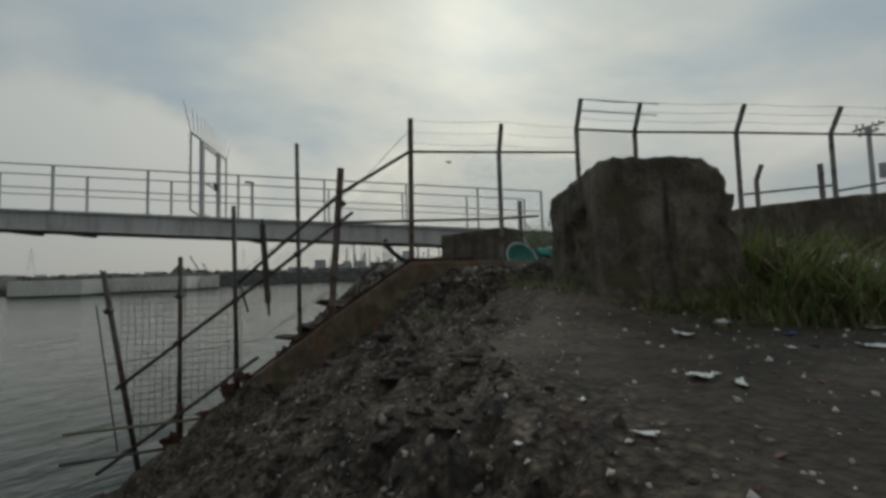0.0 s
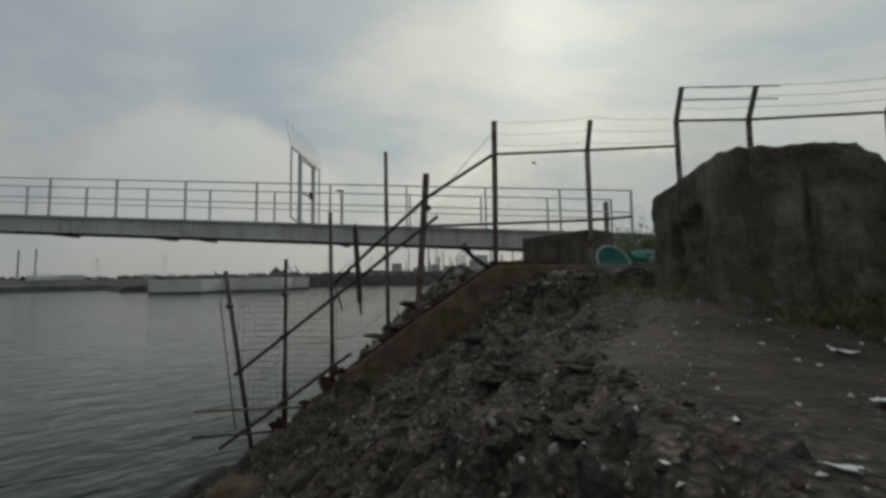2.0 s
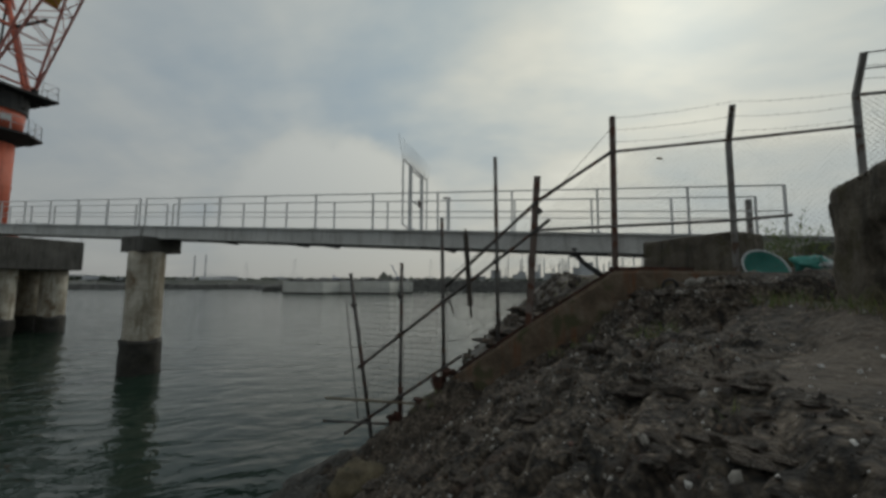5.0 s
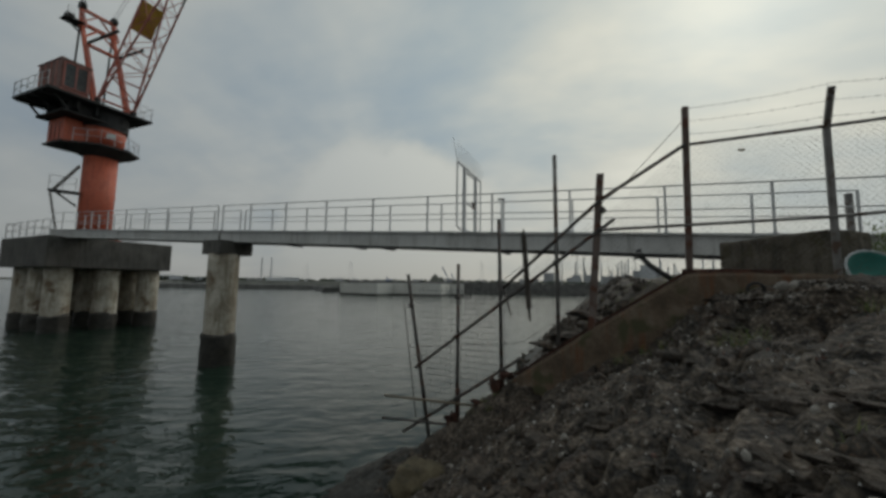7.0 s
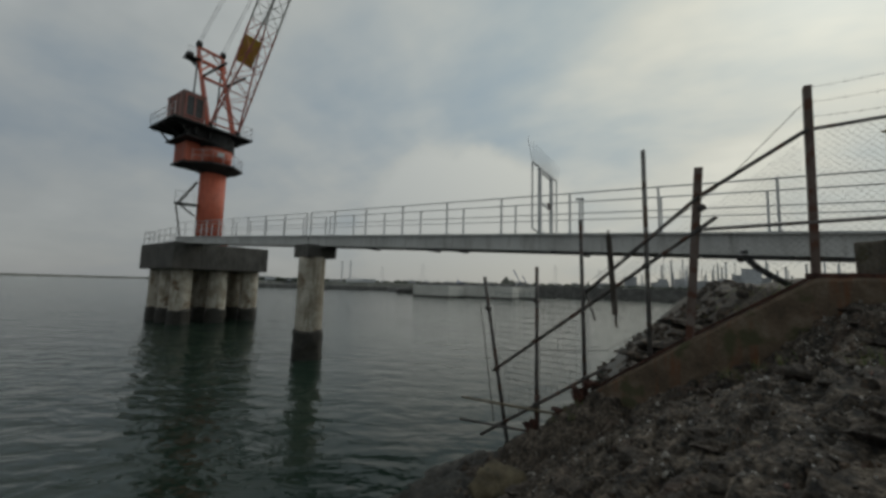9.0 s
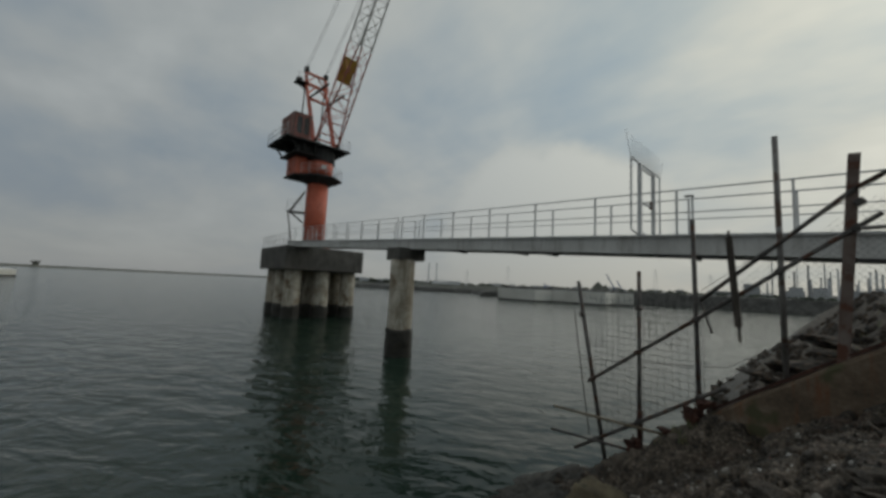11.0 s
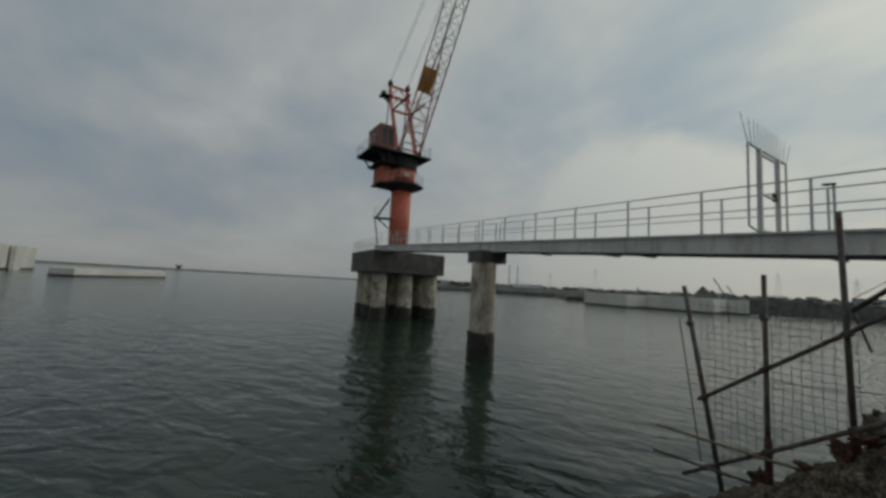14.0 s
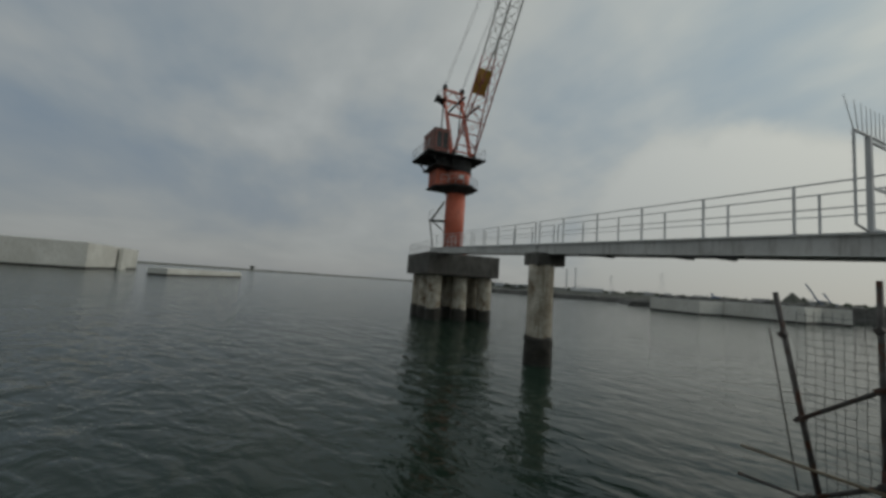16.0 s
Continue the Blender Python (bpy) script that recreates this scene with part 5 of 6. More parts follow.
def build_rocks():
    rng = random.Random(12)
    big = [mesh_from("rock", rock(k, (1.1, 0.9, 0.6), 0.4, 3), M_ROCK) for k in range(1, 7)]
    slab = [mesh_from("flat_rock", rock(20 + k, (1.3, 1.0, 0.28), 0.35, 3), M_ROCK) for k in range(4)]
    spots = []
    while len(spots) < 260:
        x, y = rng.uniform(-4.2, 1.6), 6.9 + 24 * rng.random() ** 1.7
        s = rng.uniform(0.08, 0.19) * (0.75 + 0.03 * y) * (0.5 if y < 9.5 else 1.0)
        spots.append((x, y, ground(x, y) - 0.05 * s, s, rng.uniform(0, 6)))
    drop("shore_rock", big, spots, "dark angular shore rock on the bank", "rock", "revetment rocks")
    # flat shelves sticking out behind the fence
    spots = []
    for x, y, top in ((-1.0, 7.7, 2.46), (-0.75, 7.9, 2.62), (-0.5, 7.6, 2.72), (-0.25, 8.0, 3.0), (-1.12, 7.9, 2.2), (-0.1, 7.6, 3.02)):
        z = ground(x, y)
        while z < top:
            spots.append((x + 0.6 * (top - z) + rng.uniform(-0.14, 0.14), y + rng.uniform(-0.2, 0.2), z, rng.uniform(0.13, 0.30), rng.uniform(-0.28, 0.28)))
            z += rng.uniform(0.06, 0.12)
    drop("flat_rock", slab, spots, "flat dark rock slab jutting from the bank", "rock", "rock shelves")
    # packed slabs breaking out of the slope
    crust = [mesh_from("rubble_lump", rock(50 + k, (1.3, 1.1, 0.42), 0.75, 4), M_CRUST) for k in range(8)]
    spots = []
    while len(spots) < 150:
        x, y = rng.uniform(-2.4, 1.05), rng.uniform(1.5, 5.8)
        if len(spots) > 115:
            x, y = rng.uniform(1.1, 2.5), rng.uniform(4.65, 5.7)
        s = 0.035 + 0.09 * rng.random() ** 1.8
        spots.append((x, y, ground(x, y) - 0.16 * s, s, rng.uniform(-0.3, 0.3)))
    drop("rubble_lump", crust, spots, "dark crusted rubble lump breaking out of the slope", "rubble", "rubble lumps")
    # half-buried stones on the near slope
    spots = []
    while len(spots) < 120:
        x, y = rng.uniform(-3.6, 1.0), rng.uniform(0.9, 6.0)
        s = 0.02 + 0.09 * rng.random() ** 2.2
        spots.append((x, y, ground(x, y) - 0.25 * s, s, rng.uniform(0, 6)))
    spots += [(-2.55, 5.75, 0.42, 0.36, 0.4), (-3.0, 6.0, 0.2, 0.3, 1.2), (-2.0, 5.9, 1.05, 0.22, 2.0), (-3.4, 5.6, 0.0, 0.34, 2.2), (-2.2, 5.3, 0.75, 0.2, 3.0)]
    drop("half_buried_stone", big, spots, "half-buried dark stone in the soil", "rock", "slope stones")
    bm = rock(33, (0.46, 0.36, 0.32), 0.4, 4)
    bmesh.ops.translate(bm, verts=bm.verts, vec=(-2.27, 5.0, ground(-2.27, 5.0) + 0.05))
    thing("mossy_boulder", bm, M_OCHRE, "ochre-brown mossy boulder at the foot of the bank", "rock", (-2.27, 5.0, 0.7), smooth=True)
    # rusted-through scrap heaped at the feet of the fence posts
    for n, (x, y, z, r) in enumerate(((-2.34, 6.30, 1.22, (0.10, 0.08, 0.17)), (-2.24, 6.24, 1.02, (0.14, 0.1, 0.13)), (-1.56, 6.2, 1.92, (0.10, 0.08, 0.13)), (-1.42, 6.22, 2.12, (0.11, 0.07, 0.06)), (-1.85, 6.24, 1.62, (0.13, 0.08, 0.05)))):
        bm = rock(60 + n, r, 0.8, 4)
        for v in bm.verts:
            v.co *= 1 + 0.4 * noise.noise(v.co * 24) + 0.25 * noise.noise(v.co * 60)
        bmesh.ops.translate(bm, verts=bm.verts, vec=(x, y, z))
        thing("rusted_lump", bm, M_RUST, "flaking lump of rusted scrap at a fence post", "scrap", (x, y, z), "rusted lumps")
    pale = [mesh_from("pale_stone", rock(40 + k, (1.1, 0.9, 0.7), 0.35, 2), M_PALE) for k in range(4)]
    spots = []
    while len(spots) < 290:
        x, y = rng.uniform(-2.6, 1.6), rng.uniform(0.9, 6.0)
        if x > 1.0 and y < 4.3:
            continue
        s = 0.006 + 0.030 * rng.random() ** 2.6
        spots.append((x, y, ground(x, y) + 0.3 * s, s, rng.uniform(0, 6)))
    spots += [(1.75, 5.35, ground(1.75, 5.35) + 0.03, 0.07, 1.0), (1.6, 5.2, ground(1.6, 5.2) + 0.02, 0.05, 2.0), (1.9, 5.45, ground(1.9, 5.45) + 0.02, 0.05, 3.0)]
    drop("pale_stone", pale, spots, "small pale stone lying on the soil", "stone", "pale stones")
    # crumbs and shell bits
    for name, count, mat, lo, hi, region in (("gravel", 7000, M_ROCK, 0.004, 0.026, None), ("pale_gravel", 2600, M_PALE, 0.004, 0.020, None), ("shell_bits", 1000, M_SHELL, 0.003, 0.019, None), ("brick_crumbs", 420, M_BRICK, 0.004, 0.016, None)):
        bm = bmesh.new()
        cache = {}
        for _ in range(count):
            if name in ("gravel", "pale_gravel"):
                x, y = rng.uniform(-3.2, 1.1), rng.uniform(0.7, 6.0)
                if rng.random() < 0.3:
                    x, y = rng.uniform(0.7, 2.5), rng.uniform(4.5, 5.9)
            else:
                x, y = rng.uniform(-1.5, 3.2), 0.8 + 4.6 * rng.random() ** 1.4
            if 2.1 < x < 3.7 and 2.7 < y < 4.3:
                continue
            s = lo + (hi - lo) * rng.random() ** 3
            z = ground(x, y)
            m = Matrix.LocRotScale((x, y, z + 0.2 * s), Euler((rng.uniform(0, 6), rng.uniform(0, 6), rng.uniform(0, 6))), (s * rng.uniform(0.7, 1.6), s, s * 0.6))
            vs = [bm.verts.new(m @ Vector(p)) for p in ((1, 0, 0), (-1, 0, 0), (0, 1, 0), (0, -1, 0), (0, 0, 1), (0, 0, -1))]
            for a, b in ((0, 2), (2, 1), (1, 3), (3, 0)):
                bm.faces.new((vs[a], vs[b], vs[4]))
                bm.faces.new((vs[b], vs[a], vs[5]))
        thing(name, bm, mat, {"brick_crumbs": "reddish brick crumbs on the soil", "gravel": "dark gravel crumbs over the soil", "pale_gravel": "pale gravel bits over the soil"}.get(name, "white shell and chalk bits on the soil"), "gravel", kind="stuff")


build_rocks()


def blade(bm, p, length, width, lean, turn, droop):
    """One bent, tapering grass blade."""
    d = Vector((math.cos(turn), math.sin(turn), 0))
    s = Vector((-d.y, d.x, 0)) * width
    prev = None
    for k in range(5):
        t = k / 4
        q = p + d * length * (lean * t + droop * t * t) + Vector((0, 0, length * (t - 0.55 * droop * t * t)))
        w = s * (1 - t) ** 0.7 if k < 4 else None
        row = [bm.verts.new(q - w), bm.verts.new(q + w)] if w is not None else [bm.verts.new(q)]
        if prev:
            bm.faces.new((prev[0], prev[1], row[1], row[0]) if len(row) == 2 else (prev[0], prev[1], row[0]))
        prev = row


def build_grass():
    rng = random.Random(31)
    tufts = []
    for _ in range(1700):
        x, y = 2.2 + 7.3 * rng.random() ** 1.5, 1.6 + 4.3 * rng.random() ** 1.3
        if 2.2 < x < 3.55 and 2.85 < y < 4.25:
            continue
        edge = 2.18 - 0.22 * (x - 2.5) + 0.10 * math.sin(x * 5.1) + (0.35 if x < 2.6 else 0.0)
        if y < edge or x < 2.3 or (x < 3.5 and y > 4.2):
            continue
        tall = 0.06 + 0.36 * smooth01((y - edge) / 1.2) * (0.4 + rng.random()) * (0.5 + 0.75 * smooth01((x - 3.2) / 0.7)) * (1 - 0.5 * smooth01((x - 4.5) / 0.8))
        tufts.append((x, y, tall, rng.randint(11, 20)))
    for x, y, tall in ((3.62, 2.92, 0.55), (3.75, 2.8, 0.6), (3.85, 3.0, 0.7), (3.95, 2.75, 0.55), (3.6, 2.72, 0.4), (4.1, 3.1, 0.6), (4.3, 2.9, 0.5), (4.5, 3.2, 0.55)):
        tufts.append((x, y, tall, 26))
    for _ in range(40):
        x = rng.uniform(2.3, 3.5)
        tufts.append((x, 2.74 - 0.14 * (x - 2.3) + rng.uniform(-0.12, 0.03), rng.uniform(0.08, 0.26), 9))
    for _ in range(150):
        x = 2.35 + 1.6 * rng.random() ** 0.7
        tufts.append((x, 2.68 - 0.14 * (x - 2.3) - 0.5 * rng.random() ** 1.5, (0.11 + 0.42 * smooth01((x - 2.5) / 1.0)) * rng.uniform(0.5, 1.25), 15))
    for _ in range(120):
        x = 3.62 + 1.2 * rng.random() ** 1.3
        tufts.append((x, rng.uniform(2.55, 3.5), rng.uniform(0.4, 0.85) * (1 - 0.25 * (x - 3.6)), 11))
    for _ in range(24):
        tufts.append((2.12 + rng.uniform(-0.15, 0.08), rng.uniform(3.1, 4.3), rng.uniform(0.08, 0.22), 12))
    for _ in range(170):
        x, y = rng.uniform(-0.6, 2.6), 6.7 + 10 * rng.random() ** 1.5
        tufts.append((x, y, rng.uniform(0.08, 0.26), 9))
    small = [(2.1, 4.35), (2.25, 4.45), (2.02, 4.5), (0.72, 2.05), (0.78, 2.10), (0.62, 5.35), (0.75, 5.2), (0.45, 5.5), (1.0, 4.1), (1.25, 4.35), (0.9, 4.25), (1.12, 4.2), (0.2, 5.75), (2.2, 2.8), (0.95, 4.0), (0.3, 5.6), (0.15, 5.5), (0.4, 5.62), (-1.55, 6.05), (-1.75, 6.1), (-1.6, 5.9), (-1.9, 6.0)]
    green, straw = bmesh.new(), bmesh.new()
    for x, y, tall, n in tufts + [(x, y, 0.17 if y > 3 else 0.10, 22) for x, y in small]:
        z = ground(x, y) - 0.01
        for _ in range(n):
            r = 0.09 * rng.random() * (tall / 0.3 + 0.3)
            a = rng.uniform(0, 6.28)
            p = Vector((x + r * math.cos(a), y + r * math.sin(a), z))
            dry = rng.random() < 0.5
            blade(straw if dry else green, p, tall * rng.uniform(0.5, 1.15), rng.uniform(0.0025, 0.006) * (0.6 + tall + 2.2 * max(0.0, tall - 0.35)), rng.uniform(0.05, 0.5), rng.uniform(0, 6.28), rng.uniform(0.1, 0.75) * (1.6 if tall > 0.4 else 1.0))
    thing("grass", green, M_GRASS, "coarse green grass round the block", "grass", kind="stuff")
    thing("dry_grass", straw, M_STRAW, "dry straw-coloured grass among the green", "grass", kind="stuff")
    # shrubs by the bridge end
    for x, y, s in ((3.9, 8.6, 0.75), (4.7, 8.9, 0.9), (5.4, 8.3, 0.6), (3.5, 8.0, 0.5), (6.4, 8.7, 0.8)):
        z = ground(x, y)
        sh = empty("shrub", (x, y, z), "low yellow-green weedy shrub on the bank", "shrub", "weedy shrubs")
        st, lf = bmesh.new(), bmesh.new()
        for _ in range(int(26 * s / 0.5)):
            a, e = rng.uniform(0, 6.28), rng.uniform(0.35, 1.4)
            tip = Vector((x, y, z)) + Vector((math.cos(a) * math.cos(e), math.sin(a) * math.cos(e), math.sin(e))) * s * rng.uniform(0.6, 1.15)
            tube(st, (x, y, z - 0.02), tip, 0.006, 4, 0.002)
            for _ in range(16):
                q = Vector((x, y, z)).lerp(tip, rng.uniform(0.35, 1.05)) + Vector((rng.gauss(0, 0.035), rng.gauss(0, 0.035), rng.gauss(0, 0.03)))
                blade(lf, q, rng.uniform(0.04, 0.08), 0.011, rng.uniform(0, 1.2), rng.uniform(0, 6.28), 0.3)
        part("stalk", st, M_STRAW, sh)
        part("foliage", lf, M_GRASS, sh)


build_grass()


def crumpled(w, l, seed, curl=0.09, cut=True):
    """A torn, curled scrap of sheet with thickness."""
    bm = bmesh.new()
    n = 10
    grid = {}
    for i in range(n + 1):
        for j in range(n + 1):
            u, v = i / n - 0.5, j / n - 0.5
            if cut and (abs(v) > 0.5 - 0.25 * abs(noise.noise(Vector((u * 6, seed, 0)))) or (u + v * 0.6 > 0.30 + 0.12 * noise.noise(Vector((v * 7, seed, 4))))):
                continue
            z = curl * w * (noise.noise(Vector((u * 3, v * 3, seed))) + 0.5 * noise.noise(Vector((u * 8, v * 8, seed)))) + 0.18 * w * u * u
            grid[i, j] = bm.verts.new((u * w, v * l, z))
    for (i, j) in list(grid):
        q = [grid.get(k) for k in ((i, j), (i + 1, j), (i + 1, j + 1), (i, j + 1))]
        if all(q):
            bm.faces.new(q)
    loose = [v for v in bm.verts if not v.link_faces]
    bmesh.ops.delete(bm, geom=loose, context="VERTS")
    geo = bmesh.ops.extrude_face_region(bm, geom=bm.faces[:])
    bmesh.ops.translate(bm, verts=[v for v in geo["geom"] if isinstance(v, bmesh.types.BMVert)], vec=(0, 0, 0.0025))
    bmesh.ops.recalc_face_normals(bm, faces=bm.faces)
    return bm


def build_litter():
    scraps = [("plastic_scrap", 1.66, 1.52, 0.14, 0.09, 20, M_PAPER, "torn white plastic scrap on the soil"),
              ("plastic_scrap", 1.70, 1.41, 0.10, 0.04, 50, M_PAPER, "thin white plastic strip on the soil"),
              ("plastic_scrap", 1.10, 1.17, 0.035, 0.085, 40, M_PAPER, "small torn white plastic piece on the soil"),
              ("plastic_scrap", 0.82, 1.37, 0.022, 0.028, 10, M_PAPER, "tiny white plastic chip on the soil"),
              ("plastic_scrap", 1.12, 1.50, 0.05, 0.02, 70, M_PAPER, "small white plastic strip on the soil"),
              ("blue_scrap", 2.72, 1.98, 0.08, 0.05, 15, M_BLUE, "crumpled blue plastic scrap by the grass"),
              ("plastic_scrap", 2.20, 2.20, 0.14, 0.08, 100, M_PAPER, "crumpled white plastic by the grass"),
              ("plastic_scrap", 3.1, 1.72, 0.12, 0.08, 60, M_PAPER, "pale plastic scrap in the grass"),
              ("plastic_scrap", 3.0, 2.3, 0.06, 0.04, 60, M_PAPER, "pale plastic scrap in the grass"),
              ("plastic_scrap", 3.55, 2.30, 0.20, 0.09, 30, M_PAPER, "torn white plastic sheet in the grass"),
              ("plastic_scrap", 3.35, 1.98, 0.16, 0.10, 80, M_PAPER, "torn white plastic sheet in the grass"),
              ("plastic_scrap", 2.75, 1.64, 0.13, 0.07, 140, M_PAPER, "crumpled white plastic at the grass edge"),
              ("red_scrap", 2.52, 1.72, 0.06, 0.035, 25, M_RUST, "small reddish scrap at the grass edge"),
              ("plastic_scrap", 2.40, 1.74, 0.06, 0.04, 65, M_PAPER, "small white plastic chip at the grass edge")]
    for n, (name, x, y, w, l, a, mat, label) in enumerate(scraps):
        bm = crumpled(w, l, n * 3.3 + 1)
        bmesh.ops.rotate(bm, verts=bm.verts, matrix=Matrix.Rotation(radians(a), 3, "Z"))
        low = min(v.co.z for v in bm.verts)
        z = ground(x, y)
        bmesh.ops.translate(bm, verts=bm.verts, vec=(x, y, z - low + 0.004))
        thing(name, bm, mat, label, "litter", (x, y, z), "litter")
    # crumpled bags in the grass and behind the ledge
    for n, (x, y, s, mat, label) in enumerate(((5.3, 3.35, 0.12, M_BAG, "crumpled white plastic bag in the grass"), (5.75, 3.1, 0.15, M_BAG, "crumpled white plastic bag in the grass"),
                                             (4.85, 3.6, 0.17, M_BAG, "small crumpled plastic bag in the grass"), (4.7, 2.84, 0.12, M_PAPER, "torn white plastic bag in the grass"), (5.6, 3.36, 0.12, M_PAPER, "torn white plastic bag in the grass"), (6.5, 4.0, 0.15, M_PAPER, "torn white plastic bag by the wall"), (6.3, 3.62, 0.12, M_PAPER, "torn white plastic bag by the wall"), (3.45, 6.15, 0.17, M_BAG, "crumpled grey plastic bag by the fence"), (3.6, 5.95, 0.13, M_BAG, "crumpled grey plastic bag by the fence"), (3.72, 6.2, 0.12, M_PAPER, "torn white plastic bag by the fence"), (2.62, 2.30, 0.035, M_BAG, "grey plastic lump at the grass edge"))):
        bm = rock(70 + n, (1.1, 0.9, 0.7), 0.6, 4)
        for v in bm.verts:
            v.co *= s * (1 + 0.16 * noise.noise(v.co * 6) - 0.12 * abs(noise.noise(v.co * 11)))
        z = ground(x, y)
        bmesh.ops.translate(bm, verts=bm.verts, vec=(x, y, z + 0.5 * s))
        thing("plastic_bag", bm, mat, label, "bag", (x, y, z), "litter", smooth=True)
    # upturned teal basin and netting
    b = empty("teal_basin", (3.0, 6.3, 3.5), "teal plastic basin half sunk behind the mound", "basin")
    bm = bmesh.new()
    m = Matrix.Translation((3.0, 6.32, 3.75)) @ Matrix.Rotation(radians(62), 4, "X") @ Matrix.Rotation(radians(8), 4, "Y")
    n = 28
    rings = []
    for r, h in ((0.0, -0.16), (0.17, -0.16), (0.25, -0.02), (0.27, 0.0), (0.285, 0.0), (0.265, -0.03), (0.185, -0.18), (0.0, -0.18)):
        rings.append([bm.verts.new(m @ Vector((max(r, 0.002) * math.cos(2 * math.pi * k / n), max(r, 0.002) * math.sin(2 * math.pi * k / n), h))) for k in range(n)])
    for p, q in zip(rings[:-1], rings[1:]):
        for k in range(n):
            bm.faces.new((p[k], p[(k + 1) % n], q[(k + 1) % n], q[k]))
    part("bowl", bm, M_TEAL, b, "teal plastic bowl", True)
    bm = bmesh.new()
    for k in range(n):
        a0, a1 = 2 * math.pi * k / n, 2 * math.pi * (k + 1) / n
        tube(bm, m @ Vector((0.285 * math.cos(a0), 0.285 * math.sin(a0), 0.004)), m @ Vector((0.285 * math.cos(a1), 0.285 * math.sin(a1), 0.004)), 0.014, 6)
    part("rim", bm, M_BAG, b, "pale worn rim")
    bm = rock(91, (0.24, 0.12, 0.14), 0.7, 4)
    for v in bm.verts:
        v.co *= 1 + 0.25 * noise.noise(v.co * 22)
    bmesh.ops.translate(bm, verts=bm.verts, vec=(3.42, 6.1, 3.76))
    thing("teal_netting", bm, M_TEAL, "crumpled teal plastic sheet beside the basin", "sheet", (3.42, 6.1, 3.55), smooth=True)
    # two old rubber rings in the soil, a rusty can in the weeds
    for x, y, r, t in ((1.62, 5.62, 0.085, 0.5), (1.55, 5.30, 0.075, 1.1)):
        bm = bmesh.new()
        z = ground(x, y)
        for k in range(14):
            a0, a1 = math.pi * (k / 14) * 1.15 - 0.2, math.pi * ((k + 1) / 14) * 1.15 - 0.2
            d = Vector((math.cos(t * 0.3), math.sin(t * 0.3), 0))
            tube(bm, Vector((x, y, z)) + d * r * math.cos(a0) + Vector((0, 0, r * math.sin(a0))), Vector((x, y, z)) + d * r * math.cos(a1) + Vector((0, 0, r * math.sin(a1))), 0.017, 7)
        thing("hose_loop", bm, M_RUBBER, "half-buried black rubber hose loop", "hose", (x, y, z), "hose loops")
    rng = random.Random(95)
    z = ground(3.5, 2.5)
    weed = empty("red_weed", (3.5, 2.5, z), "withered dark red weed among the grass", "weed")
    st, lf = bmesh.new(), bmesh.new()
    for _ in range(24):
        a, e = rng.uniform(0, 6.28), rng.uniform(0.5, 1.2)
        foot = Vector((3.5 + rng.uniform(-0.25, 0.25), 2.5 + rng.uniform(-0.1, 0.1), z - 0.02))
        tip = foot + Vector((math.cos(a) * math.cos(e), math.sin(a) * math.cos(e), math.sin(e))) * rng.uniform(0.14, 0.32)
        tube(st, foot, tip, 0.004, 4, 0.002)
        for _ in range(18):
            q = foot.lerp(tip, rng.uniform(0.3, 1.05)) + Vector((rng.gauss(0, 0.02), rng.gauss(0, 0.02), rng.gauss(0, 0.02)))
            blade(lf, q, rng.uniform(0.03, 0.07), 0.009, rng.uniform(0, 1.2), rng.uniform(0, 6.28), 0.5)
    part("stalk", st, M_STRAW, weed)
    part("foliage", lf, M_REDLEAF, weed)


build_litter()


# ---- the far side of the water ----
def polar(az, d, z=0.0):
    """A place az degrees to the left of +y, d metres off."""
    a = radians(az)
    return Vector((-math.sin(a) * d, math.cos(a) * d, z))


def ridge(pts, width, height, mat, name, label, rough, seed, step):
    """A long low bank along a line of points, uneven on top."""
    bm = bmesh.new()
    rows = []
    path = []
    for a, b in zip(pts[:-1], pts[1:]):
        n = max(1, int((b - a).length / step))
        path += [a.lerp(b, k / n) for k in range(n)]
    path.append(pts[-1])
    for k, p in enumerate(path):
        d = (path[min(k + 1, len(path) - 1)] - path[max(k - 1, 0)]).normalized()
        s = Vector((-d.y, d.x, 0))
        row = []
        for off, h in ((-1.0, -0.4), (-0.75, 0.25), (-0.5, 0.62), (-0.28, 0.95), (0.1, 1.0), (1.0, 0.95), (1.4, -0.4)):
            q = p + s * off * width
            r = rough * (noise.noise(Vector((q.x, q.y, off * 9)) * (0.9 / step) + Vector((seed, 0, 0))) + 0.5 * noise.noise(Vector((q.x, q.y, seed)) * (2.3 / step)))
            row.append(bm.verts.new((q.x, q.y, h * height + r * height)))
        rows.append(row)
    for a, b in zip(rows[:-1], rows[1:]):
        for k in range(len(a) - 1):
            bm.faces.new((a[k], b[k], b[k + 1], a[k + 1]))
    bm.faces.new(rows[0])
    bm.faces.new(rows[-1])
    bmesh.ops.recalc_face_normals(bm, faces=bm.faces)
    return thing(name, bm, mat, label, "shore", kind="structure")


